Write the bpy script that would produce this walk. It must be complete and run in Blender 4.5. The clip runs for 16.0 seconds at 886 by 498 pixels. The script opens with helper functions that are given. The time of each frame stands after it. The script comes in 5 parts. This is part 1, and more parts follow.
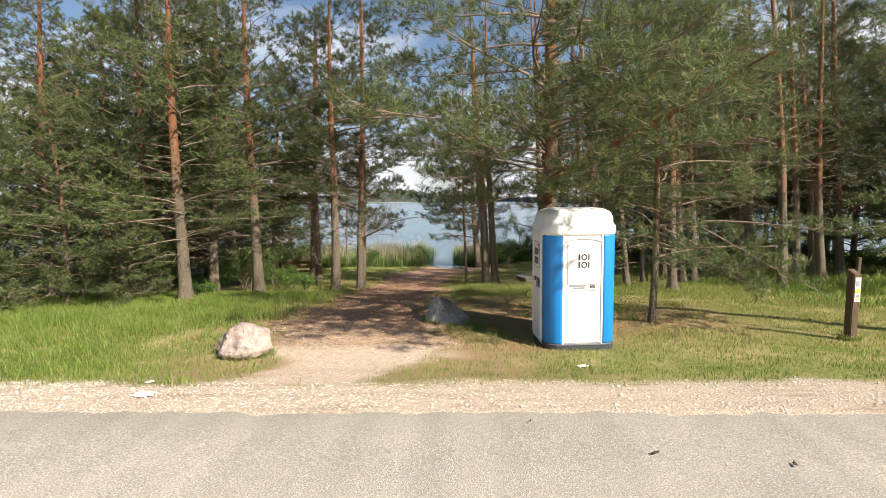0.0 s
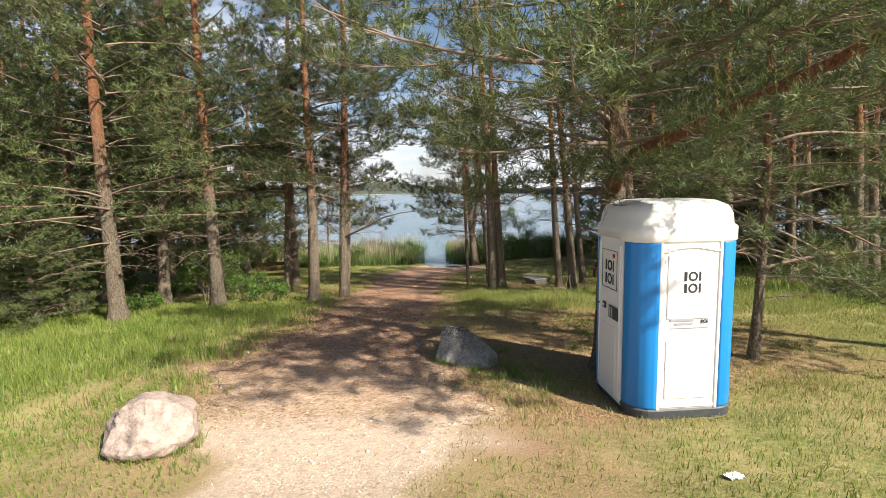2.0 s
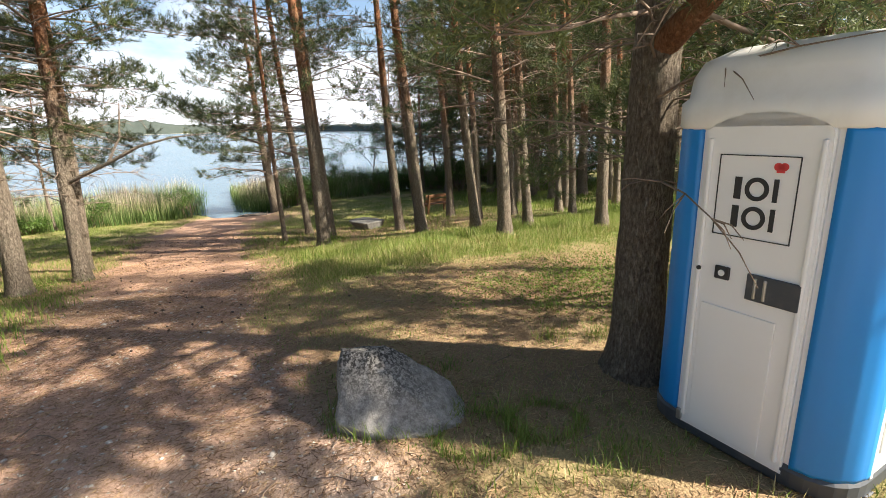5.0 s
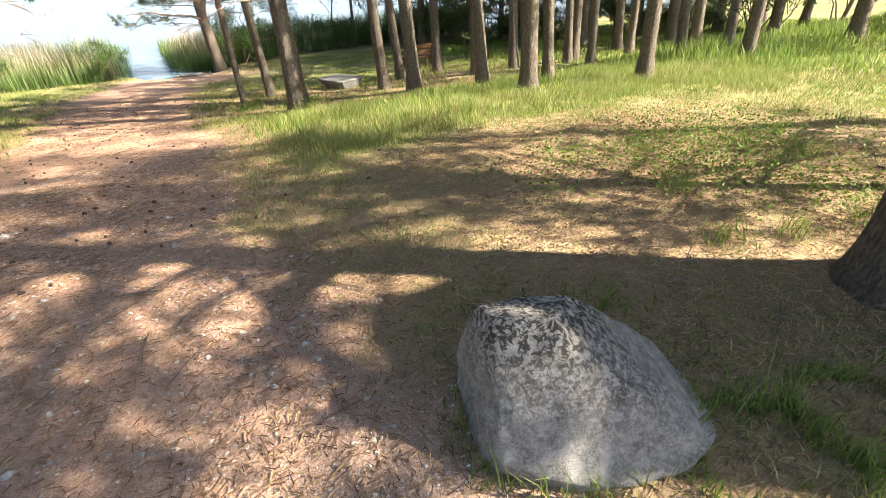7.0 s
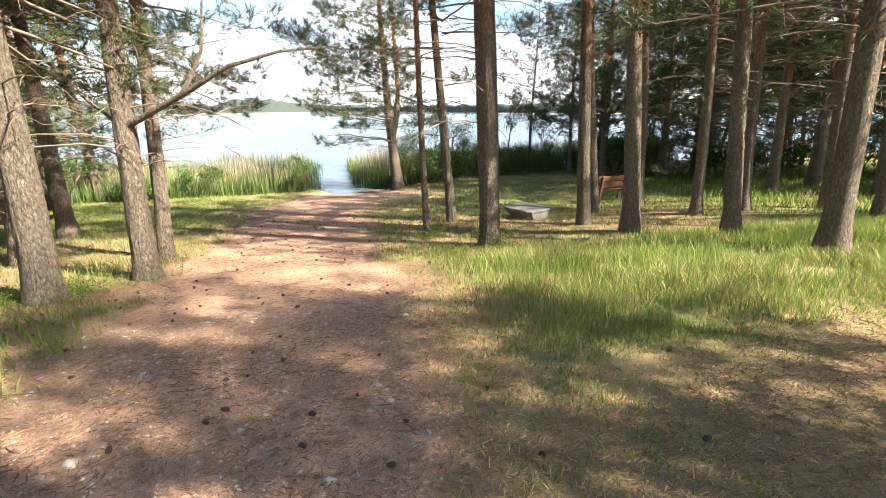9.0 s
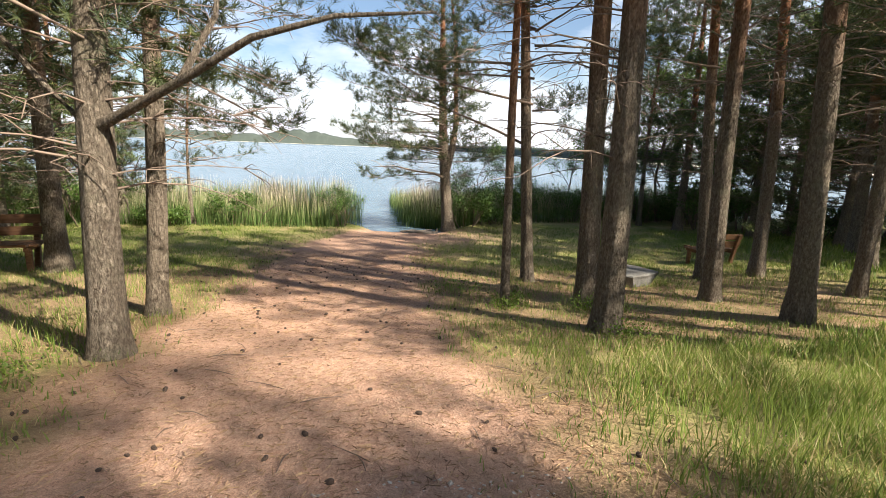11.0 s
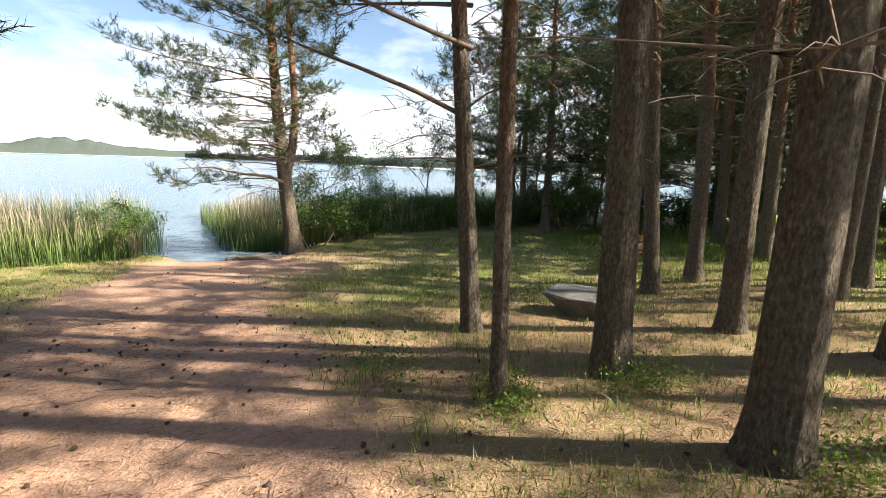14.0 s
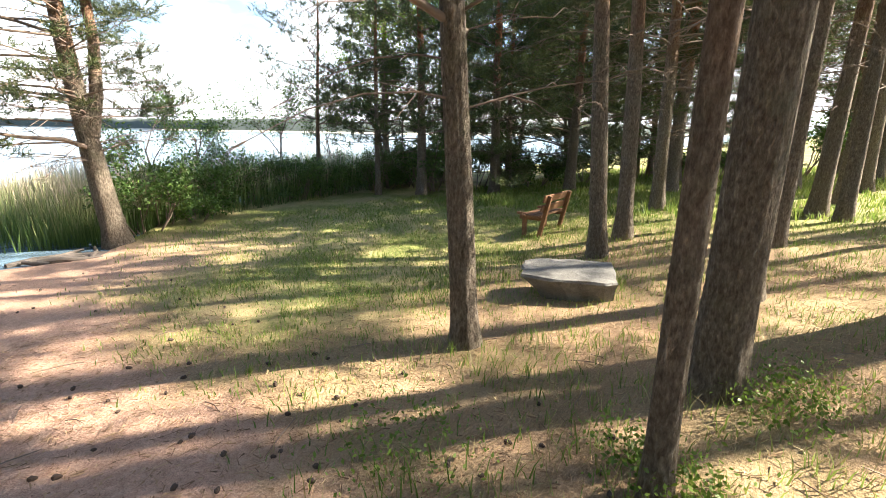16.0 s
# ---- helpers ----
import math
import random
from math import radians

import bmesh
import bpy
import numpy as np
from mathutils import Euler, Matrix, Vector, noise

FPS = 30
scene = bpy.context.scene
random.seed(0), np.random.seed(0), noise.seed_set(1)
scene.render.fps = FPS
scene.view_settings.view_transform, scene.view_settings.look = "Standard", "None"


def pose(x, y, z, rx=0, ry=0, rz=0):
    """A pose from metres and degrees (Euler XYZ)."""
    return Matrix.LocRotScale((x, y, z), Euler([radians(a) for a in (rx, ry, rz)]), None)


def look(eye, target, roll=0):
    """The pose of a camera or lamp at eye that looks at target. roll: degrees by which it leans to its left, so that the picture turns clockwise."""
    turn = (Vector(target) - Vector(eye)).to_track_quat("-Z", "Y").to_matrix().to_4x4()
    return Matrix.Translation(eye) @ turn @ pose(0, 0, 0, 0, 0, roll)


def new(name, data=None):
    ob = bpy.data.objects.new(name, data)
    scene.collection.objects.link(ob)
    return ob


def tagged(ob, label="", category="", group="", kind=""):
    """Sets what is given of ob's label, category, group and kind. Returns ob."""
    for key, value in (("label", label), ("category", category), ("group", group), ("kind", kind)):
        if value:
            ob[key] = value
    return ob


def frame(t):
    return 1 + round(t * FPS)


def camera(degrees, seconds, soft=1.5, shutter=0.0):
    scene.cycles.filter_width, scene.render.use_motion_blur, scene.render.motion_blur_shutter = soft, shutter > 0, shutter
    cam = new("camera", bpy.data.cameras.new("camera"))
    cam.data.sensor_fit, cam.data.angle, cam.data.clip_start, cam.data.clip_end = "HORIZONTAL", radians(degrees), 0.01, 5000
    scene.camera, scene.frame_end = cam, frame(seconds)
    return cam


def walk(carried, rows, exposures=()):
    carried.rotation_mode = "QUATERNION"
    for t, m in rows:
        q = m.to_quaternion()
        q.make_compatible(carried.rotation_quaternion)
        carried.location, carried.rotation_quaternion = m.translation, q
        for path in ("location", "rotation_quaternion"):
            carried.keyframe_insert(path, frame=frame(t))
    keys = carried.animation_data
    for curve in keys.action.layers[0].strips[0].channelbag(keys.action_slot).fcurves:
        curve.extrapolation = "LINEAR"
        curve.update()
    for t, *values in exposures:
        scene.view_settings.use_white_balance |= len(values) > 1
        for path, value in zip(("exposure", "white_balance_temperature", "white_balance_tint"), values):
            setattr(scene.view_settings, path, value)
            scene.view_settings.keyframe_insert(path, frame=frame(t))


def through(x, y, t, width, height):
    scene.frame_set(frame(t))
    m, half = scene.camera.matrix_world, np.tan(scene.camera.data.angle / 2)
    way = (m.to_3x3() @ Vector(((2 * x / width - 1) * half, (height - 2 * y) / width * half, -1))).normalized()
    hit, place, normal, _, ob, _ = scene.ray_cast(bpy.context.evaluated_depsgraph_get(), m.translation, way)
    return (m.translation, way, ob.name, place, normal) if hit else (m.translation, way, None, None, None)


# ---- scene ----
cam = camera(85.2, 16.0, soft=0.85)
PATH = [
    (0, (0.417, 1.213, 1.982), (0.353, 3.202, 1.781), -0.9),
    (0.5, (0.279, 1.920, 1.999), (0.239, 3.908, 1.786), -0.8),
    (1, (0.173, 2.671, 1.986), (0.131, 4.660, 1.775), -0.9),
    (1.5, (-0.022, 3.374, 1.989), (-0.023, 5.362, 1.771), -0.7),
    (2, (-0.143, 4.109, 1.957), (-0.143, 6.095, 1.721), -1.2),
    (2.5, (-0.296, 4.801, 1.938), (-0.223, 6.780, 1.660), -1.0),
    (3, (-0.422, 5.436, 1.879), (-0.296, 7.409, 1.571), -0.8),
    (3.5, (-0.588, 6.084, 1.761), (-0.467, 8.052, 1.427), -0.8),
    (4, (-0.688, 6.838, 1.591), (-0.529, 8.796, 1.214), -0.8),
    (4.2, (-0.724, 7.106, 1.576), (-0.411, 9.041, 1.179), -0.6),
    (6.3, (-0.895, 9.308, 1.159), (0.119, 10.842, 0.371), -2.0),
    (6.5, (-0.922, 9.492, 1.120), (0.035, 11.019, 0.253), -2.4),
    (7, (-0.901, 10.069, 0.965), (-0.039, 11.566, -0.043), -1.9),
    (7.5, (-0.946, 10.698, 0.954), (-0.219, 12.304, 0.010), -2.4),
    (8, (-0.970, 11.286, 0.991), (-0.374, 13.038, 0.233), -1.6),
    (8.5, (-0.940, 11.966, 0.890), (-0.475, 13.795, 0.230), -1.5),
    (8.7, (-0.950, 12.220, 0.830), (-0.500, 14.066, 0.215), -1.2),
    (10.8, (-1.133, 14.701, 0.567), (-0.712, 16.611, 0.152), 2.6),
    (11, (-1.185, 14.942, 0.559), (-0.859, 16.873, 0.151), 2.3),
    (11.5, (-1.302, 15.561, 0.476), (-1.27, 17.529, 0.123), 1.5),
    (12, (-1.409, 16.173, 0.418), (-1.61, 18.139, 0.111), 1.7),
    (12.5, (-1.364, 16.798, 0.331), (-1.27, 18.775, 0.049), 2.4),
    (13, (-1.282, 17.428, 0.263), (-0.768, 19.336, -0.046), 2.7),
    (13.5, (-1.266, 17.94, 0.21), (-0.487, 19.753, -0.116), 2.5),
    (14, (-1.295, 18.51, 0.171), (-0.287, 20.202, -0.177), 1.6),
    (14.5, (-1.304, 19.079, 0.17), (-0.231, 20.716, -0.244), 0.6),
    (15, (-1.364, 19.617, 0.178), (-0.144, 21.134, -0.281), 0.3),
    (15.5, (-1.357, 20.173, 0.158), (0.025, 21.536, -0.323), 0.1),
    (16, (-1.206, 20.685, 0.005), (0.288, 21.921, -0.481), 0.6),
]
EXPOSURES = ((0.0, 1.1), (1.5, 1.15), (3.5, 1.45), (6.3, 2.15), (7.5, 2.5), (8.7, 2.35), (11.0, 1.6), (12.0, 1.45), (13.0, 1.55), (14.5, 2.15), (16.0, 2.75))
walk(cam, [(t, look(eye, target, roll)) for t, eye, target, roll in PATH], EXPOSURES)

# ---- world, sun ----
SUN_AZ = Vector((0.765, -0.644, 0.0)).normalized()
SUN_EL = radians(39)
sun_dir = Vector((SUN_AZ.x * math.cos(SUN_EL), SUN_AZ.y * math.cos(SUN_EL), math.sin(SUN_EL)))
sun = new("sun", bpy.data.lights.new("sun", "SUN"))
sun.data.energy, sun.data.angle, sun.data.color = 5.0, radians(1.0), (1.0, 0.90, 0.76)
sun.matrix_basis = look(sun_dir * 60, (0, 0, 0))

world = bpy.data.worlds.new("world")
scene.world = world
world.use_nodes = True
wt = world.node_tree
wt.nodes.clear()
w_out = wt.nodes.new("ShaderNodeOutputWorld")
w_bg = wt.nodes.new("ShaderNodeBackground")
w_sky = wt.nodes.new("ShaderNodeTexSky")
w_sky.sky_type, w_sky.sun_disc = "NISHITA", False
w_sky.sun_elevation, w_sky.sun_rotation = SUN_EL, math.atan2(SUN_AZ.x, SUN_AZ.y)
w_sky.air_density, w_sky.dust_density, w_sky.ozone_density = 1.0, 1.2, 1.5
w_co = wt.nodes.new("ShaderNodeTexCoord")
w_map = wt.nodes.new("ShaderNodeMapping")
w_map.inputs["Scale"].default_value = (1.0, 1.0, 2.6)
w_map.inputs["Location"].default_value = (0.35, 0.2, 0.0)
w_noise = wt.nodes.new("ShaderNodeTexNoise")
w_noise.inputs["Scale"].default_value, w_noise.inputs["Detail"].default_value, w_noise.inputs["Roughness"].default_value = 2.2, 7, 0.55
w_ramp = wt.nodes.new("ShaderNodeValToRGB")
w_ramp.color_ramp.elements[0].position, w_ramp.color_ramp.elements[1].position = 0.42, 0.60
w_mix = wt.nodes.new("ShaderNodeMix")
w_mix.data_type = "RGBA"
w_mix.inputs[7].default_value = (7.6, 7.8, 8.2, 1)
wt.links.new(w_co.outputs["Generated"], w_map.inputs["Vector"])
wt.links.new(w_map.outputs["Vector"], w_noise.inputs["Vector"])
# clouds bank up towards the horizon all round, and thin out overhead
w_sep = wt.nodes.new("ShaderNodeSeparateXYZ")
w_low = wt.nodes.new("ShaderNodeMath")
w_low.operation, w_low.inputs[1].default_value, w_low.inputs[2].default_value = "MULTIPLY_ADD", -0.75, 0.13
w_add = wt.nodes.new("ShaderNodeMath")
w_add.operation = "ADD"
wt.links.new(w_co.outputs["Generated"], w_sep.inputs[0])
wt.links.new(w_sep.outputs["Z"], w_low.inputs[0])
wt.links.new(w_low.outputs[0], w_add.inputs[0])
wt.links.new(w_noise.outputs["Fac"], w_add.inputs[1])
wt.links.new(w_add.outputs[0], w_ramp.inputs["Fac"])
wt.links.new(w_ramp.outputs["Color"], w_mix.inputs[0])
wt.links.new(w_sky.outputs["Color"], w_mix.inputs[6])
wt.links.new(w_mix.outputs[2], w_bg.inputs["Color"])
w_bg.inputs["Strength"].default_value = 0.06
wt.links.new(w_bg.outputs["Background"], w_out.inputs["Surface"])

# ---- small helpers ----
rng = np.random.default_rng(7)


def quick(name, verts, tris, smooth=False):
    """A mesh of triangles from arrays."""
    me = bpy.data.meshes.new(name)
    verts, tris = np.asarray(verts, np.float32), np.asarray(tris, np.int32)
    me.vertices.add(len(verts))
    me.vertices.foreach_set("co", verts.ravel())
    me.loops.add(tris.size)
    me.loops.foreach_set("vertex_index", tris.ravel())
    me.polygons.add(len(tris))
    me.polygons.foreach_set("loop_start", np.arange(0, tris.size, 3, dtype=np.int32))
    me.polygons.foreach_set("loop_total", np.full(len(tris), 3, np.int32))
    if smooth:
        me.polygons.foreach_set("use_smooth", np.ones(len(tris), bool))
    me.update(calc_edges=True)
    me.validate()
    return me


def mesh_of(name, bm, smooth=False):
    me = bpy.data.meshes.new(name)
    for f in bm.faces:
        f.smooth = smooth
    bm.to_mesh(me)
    bm.free()
    return me


def part(name, data, material, parent, label="", m=None):
    """One mesh object under a thing or under a part."""
    if isinstance(data, bmesh.types.BMesh):
        data = mesh_of(name, data)
    if material and not data.materials:
        data.materials.append(material)
    ob = new(name, data)
    ob.parent = parent
    if m is not None:
        ob.matrix_basis = m
    if label:
        tagged(ob, label)
    return ob


def thing(name, m, label, category, group=""):
    ob = new(name)
    ob.empty_display_size = 0.2
    ob.matrix_basis = m
    return tagged(ob, label, category, group)


def single(name, data, material, m, label, category, group="", kind=""):
    if isinstance(data, bmesh.types.BMesh):
        data = mesh_of(name, data)
    if material and not data.materials:
        data.materials.append(material)
    ob = new(name, data)
    ob.matrix_basis = m
    return tagged(ob, label, category, group, kind)


def box_bm(sx, sy, sz, bevel=0.0, at=(0, 0, 0), segments=2):
    """A box centred on at, with rounded edges."""
    bm = bmesh.new()
    bmesh.ops.create_cube(bm, size=1, matrix=Matrix.Translation(at) @ Matrix.Diagonal((sx, sy, sz, 1)))
    if bevel:
        bmesh.ops.bevel(bm, geom=list(bm.edges), offset=bevel, segments=segments, affect="EDGES", profile=0.5)
    return bm


def join_bm(a, b):
    me = bpy.data.meshes.new("tmp")
    b.to_mesh(me)
    b.free()
    a.from_mesh(me)
    bpy.data.meshes.remove(me)
    return a


def hash2(ix, iy, seed):
    h = (ix.astype(np.int64) * 374761393 + iy.astype(np.int64) * 668265263 + seed * 974634777) & 0x7FFFFFFF
    h = ((h ^ (h >> 13)) * 1274126177) & 0x7FFFFFFF
    return ((h ^ (h >> 16)) & 0xFFFF) / 65535.0


def vnoise(x, y, seed=0):
    """Smooth noise from 0 to 1 over arrays."""
    x, y = np.asarray(x, float), np.asarray(y, float)
    ix, iy = np.floor(x), np.floor(y)
    fx, fy = x - ix, y - iy
    fx, fy = fx * fx * (3 - 2 * fx), fy * fy * (3 - 2 * fy)
    a, b = hash2(ix, iy, seed), hash2(ix + 1, iy, seed)
    c, d = hash2(ix, iy + 1, seed), hash2(ix + 1, iy + 1, seed)
    return (a * (1 - fx) + b * fx) * (1 - fy) + (c * (1 - fx) + d * fx) * fy


def fbm(x, y, seed=0, octaves=4):
    total, amp, norm = 0.0, 1.0, 0.0
    for k in range(octaves):
        total = total + amp * vnoise(np.asarray(x) * 2 ** k, np.asarray(y) * 2 ** k, seed + k)
        norm += amp
        amp *= 0.5
    return total / norm


def sstep(a, b, v):
    t = np.clip((np.asarray(v, float) - a) / (b - a), 0, 1)
    return t * t * (3 - 2 * t)


# ---- the lie of the land ----
LAND_Y = (-40, 5.45, 6.45, 7.65, 9.25, 10.65, 12.25, 14.5, 16.5, 19, 21.1, 22.8, 30.2)
LAND_Z = (.12, .10, -.06, -.29, -.43, -.49, -.59, -.79, -.98, -1.27, -1.53, -1.66, -2.13)
WATER_Z = -2.2


def shore_y(x):
    return np.interp(x, (-60, -12, -3, -1.3, -0.9, 0.6, 1.0, 2.4, 4, 14, 60), (36, 36, 34, 31.4, 30.5, 30.0, 29.9, 31.5, 34, 35, 38))


def ground_z(x, y):
    x, y = np.asarray(x, float), np.asarray(y, float)
    z = np.interp(y, LAND_Y, LAND_Z)
    past = np.maximum(0, y - shore_y(x))
    z = z - np.minimum(past * 0.22, 2.5)
    z = z - 0.17 * np.exp(-((x - 5.0) / 2.6) ** 2 - ((y - 24.6) / 2.0) ** 2)
    z = z - 0.15 * np.exp(-((x - 2.4) / 1.3) ** 2 - ((y - 9.55) / 1.2) ** 2)
    rough = sstep(5.85, 7.25, y) * (1 - sstep(29, 30.5, y))
    z = z + rough * ((fbm(x * 0.9, y * 0.9, 3) - 0.5) * 0.07 + (vnoise(x * 5, y * 5, 9) - 0.5) * 0.014)
    return z


def gz(x, y):
    return float(ground_z(x, y))


EDGE_Y = (6.45, 7.25, 8.25, 9.25, 10.65, 11.85, 14, 17, 20, 24, 27.5, 29.2, 31)
EDGE_L = (-2.6, -2.2, -2.3, -2.9, -3.5, -3.1, -3.0, -3.1, -3.2, -3.0, -2.7, -2.2, -1.2)
EDGE_R = (-0.8, -0.5, 0.3, 0.4, -0.1, -0.4, -0.5, -0.3, -0.1, 0.0, 0.3, 1.3, 1.6)


def cover(x, y):
    """How much of the ground is bare path, roadside gravel and needle litter, and how tall the grass stands."""
    x, y = np.asarray(x, float), np.asarray(y, float)
    wob = (fbm(x * 1.3, y * 1.3, 21) - 0.5) * 1.1 + (fbm(x * 5, y * 5, 25) - 0.5) * 0.5
    left, right = np.interp(y, EDGE_Y, EDGE_L), np.interp(y, EDGE_Y, EDGE_R)
    inside = np.minimum(x - left, right - x) + wob * 0.8
    dirt = sstep(-0.25, 0.35, inside) * sstep(6.05, 6.65, y) * (1 - sstep(31, 32, y))
    gravel = 1 - sstep(6.25, 6.7, y + wob * 0.5)
    tail = np.exp(-((x - 0.6) / 2.4) ** 2) * sstep(26.5, 28.5, y) * (1 - sstep(30.5, 31.5, y))
    dirt = np.maximum(dirt, tail * 0.9)
    worn = sstep(9.25, 10.45, y) * (1 - sstep(14.4, 15.8, y)) * sstep(-3.5, -0.5, x) * (1 - sstep(4.6, 7.5, x))
    under = sstep(18.3, 19.5, y) * (1 - sstep(23.2, 25.5, y)) * 0.75 * (1 - sstep(6, 10, x)) * (1 - sstep(5.0, 8.5, -x))
    rim = sstep(-1.6, 0.0, inside) * sstep(7.25, 8.25, y) * 0.8 * (1 - sstep(26, 30, y))
    trod = sstep(6.25, 6.75, y) * (1 - sstep(7.85, 9.25, y)) * sstep(-4.6, -2.6, x) * (1 - sstep(1.0, 2.6, x)) * 0.55
    soil = 0.95 * np.exp(-((x - 1.35) / 0.9) ** 2 - ((y - 9.15) / 0.75) ** 2)
    litter = np.clip(np.maximum.reduce([worn * 0.72, under, rim, trod, soil]) + wob * 0.45, 0, 1)
    strip = sstep(15.0, 16.2, y) * (1 - sstep(17.8, 19.5, y)) * sstep(0.0, 0.8, x)
    verge = sstep(8.0, 11.0, y) * (1 - sstep(15.5, 18, y)) * sstep(2.6, 3.4, -x)
    tall = 0.06 + 0.13 * strip + 0.09 * verge + 0.05 * sstep(0.5, 0.75, fbm(x * 0.7, y * 0.7, 40))
    tall = tall * (1 - 0.5 * worn)
    tall = np.where(y > 23.5, 0.05 + 0.03 * vnoise(x, y, 4), tall)
    return dirt, gravel, litter, tall


# ---- materials ----
class Mat:
    """A node material, wired by short calls."""

    def __init__(self, name, rough=0.8, metal=0.0, spec=0.5):
        self.m = bpy.data.materials.new(name)
        self.m.use_nodes = True
        self.t = self.m.node_tree
        self.b = self.t.nodes["Principled BSDF"]
        self.b.inputs["Roughness"].default_value = rough
        self.b.inputs["Metallic"].default_value = metal
        self.b.inputs["Specular IOR Level"].default_value = spec
        self.co = self.t.nodes.new("ShaderNodeTexCoord")

    def put(self, socket, value):
        if hasattr(value, "is_output"):
            self.t.links.new(value, socket)
        elif isinstance(value, tuple) and len(value) == 3 and socket.type == "RGBA":
            socket.default_value = (*value, 1)
        else:
            socket.default_value = value

    def coord(self, scale=(1, 1, 1), kind="Object"):
        n = self.t.nodes.new("ShaderNodeMapping")
        n.inputs["Scale"].default_value = scale
        self.t.links.new(self.co.outputs[kind], n.inputs["Vector"])
        return n.outputs["Vector"]

    def noise(self, scale, detail=4, rough=0.55, at=None, distort=0.0):
        n = self.t.nodes.new("ShaderNodeTexNoise")
        n.inputs["Scale"].default_value, n.inputs["Detail"].default_value = scale, detail
        n.inputs["Roughness"].default_value, n.inputs["Distortion"].default_value = rough, distort
        self.t.links.new(at or self.co.outputs["Object"], n.inputs["Vector"])
        return n.outputs["Fac"]

    def voronoi(self, scale, at=None, feature="F1", out="Distance"):
        n = self.t.nodes.new("ShaderNodeTexVoronoi")
        n.feature = feature
        n.inputs["Scale"].default_value = scale
        self.t.links.new(at or self.co.outputs["Object"], n.inputs["Vector"])
        return n.outputs[out]

    def ramp(self, fac, *stops):
        n = self.t.nodes.new("ShaderNodeValToRGB")
        while len(n.color_ramp.elements) < len(stops):
            n.color_ramp.elements.new(0.5)
        for e, (p, c) in zip(n.color_ramp.elements, stops):
            e.position = p
            e.color = (c, c, c, 1) if isinstance(c, (int, float)) else (*c, 1)
        self.put(n.inputs["Fac"], fac)
        return n.outputs["Color"]

    def mix(self, fac, a, b, blend="MIX"):
        n = self.t.nodes.new("ShaderNodeMix")
        n.data_type, n.blend_type = "RGBA", blend
        self.put(n.inputs[0], fac)
        self.put(n.inputs[6], a)
        self.put(n.inputs[7], b)
        return n.outputs[2]

    def math(self, op, a, b=0.0):
        n = self.t.nodes.new("ShaderNodeMath")
        n.operation = op
        self.put(n.inputs[0], a)
        self.put(n.inputs[1], b)
        return n.outputs[0]

    def attr(self, name):
        n = self.t.nodes.new("ShaderNodeAttribute")
        n.attribute_name = name
        s = self.t.nodes.new("ShaderNodeSeparateColor")
        self.t.links.new(n.outputs["Color"], s.inputs[0])
        return s.outputs

    def island(self):
        return self.t.nodes.new("ShaderNodeNewGeometry").outputs["Random Per Island"]

    def either(self):
        return self.t.nodes.new("ShaderNodeObjectInfo").outputs["Random"]

    def height(self, axis=2):
        s = self.t.nodes.new("ShaderNodeSeparateXYZ")
        self.t.links.new(self.co.outputs["Object"], s.inputs[0])
        return s.outputs[axis]

    def colour(self, c):
        self.put(self.b.inputs["Base Color"], c)
        return self

    def bump(self, h, strength=0.5, distance=0.02):
        n = self.t.nodes.new("ShaderNodeBump")
        n.inputs["Strength"].default_value, n.inputs["Distance"].default_value = strength, distance
        self.put(n.inputs["Height"], h)
        self.t.links.new(n.outputs["Normal"], self.b.inputs["Normal"])
        return self

    def leaf(self, c, through=0.3):
        """Thin leaves: light comes through them."""
        tr = self.t.nodes.new("ShaderNodeBsdfTranslucent")
        self.put(tr.inputs["Color"], c)
        mx = self.t.nodes.new("ShaderNodeMixShader")
        mx.inputs[0].default_value = through
        out = self.t.nodes["Material Output"]
        self.t.links.new(self.b.outputs[0], mx.inputs[1])
        self.t.links.new(tr.outputs[0], mx.inputs[2])
        self.t.links.new(mx.outputs[0], out.inputs["Surface"])
        return self.colour(c)


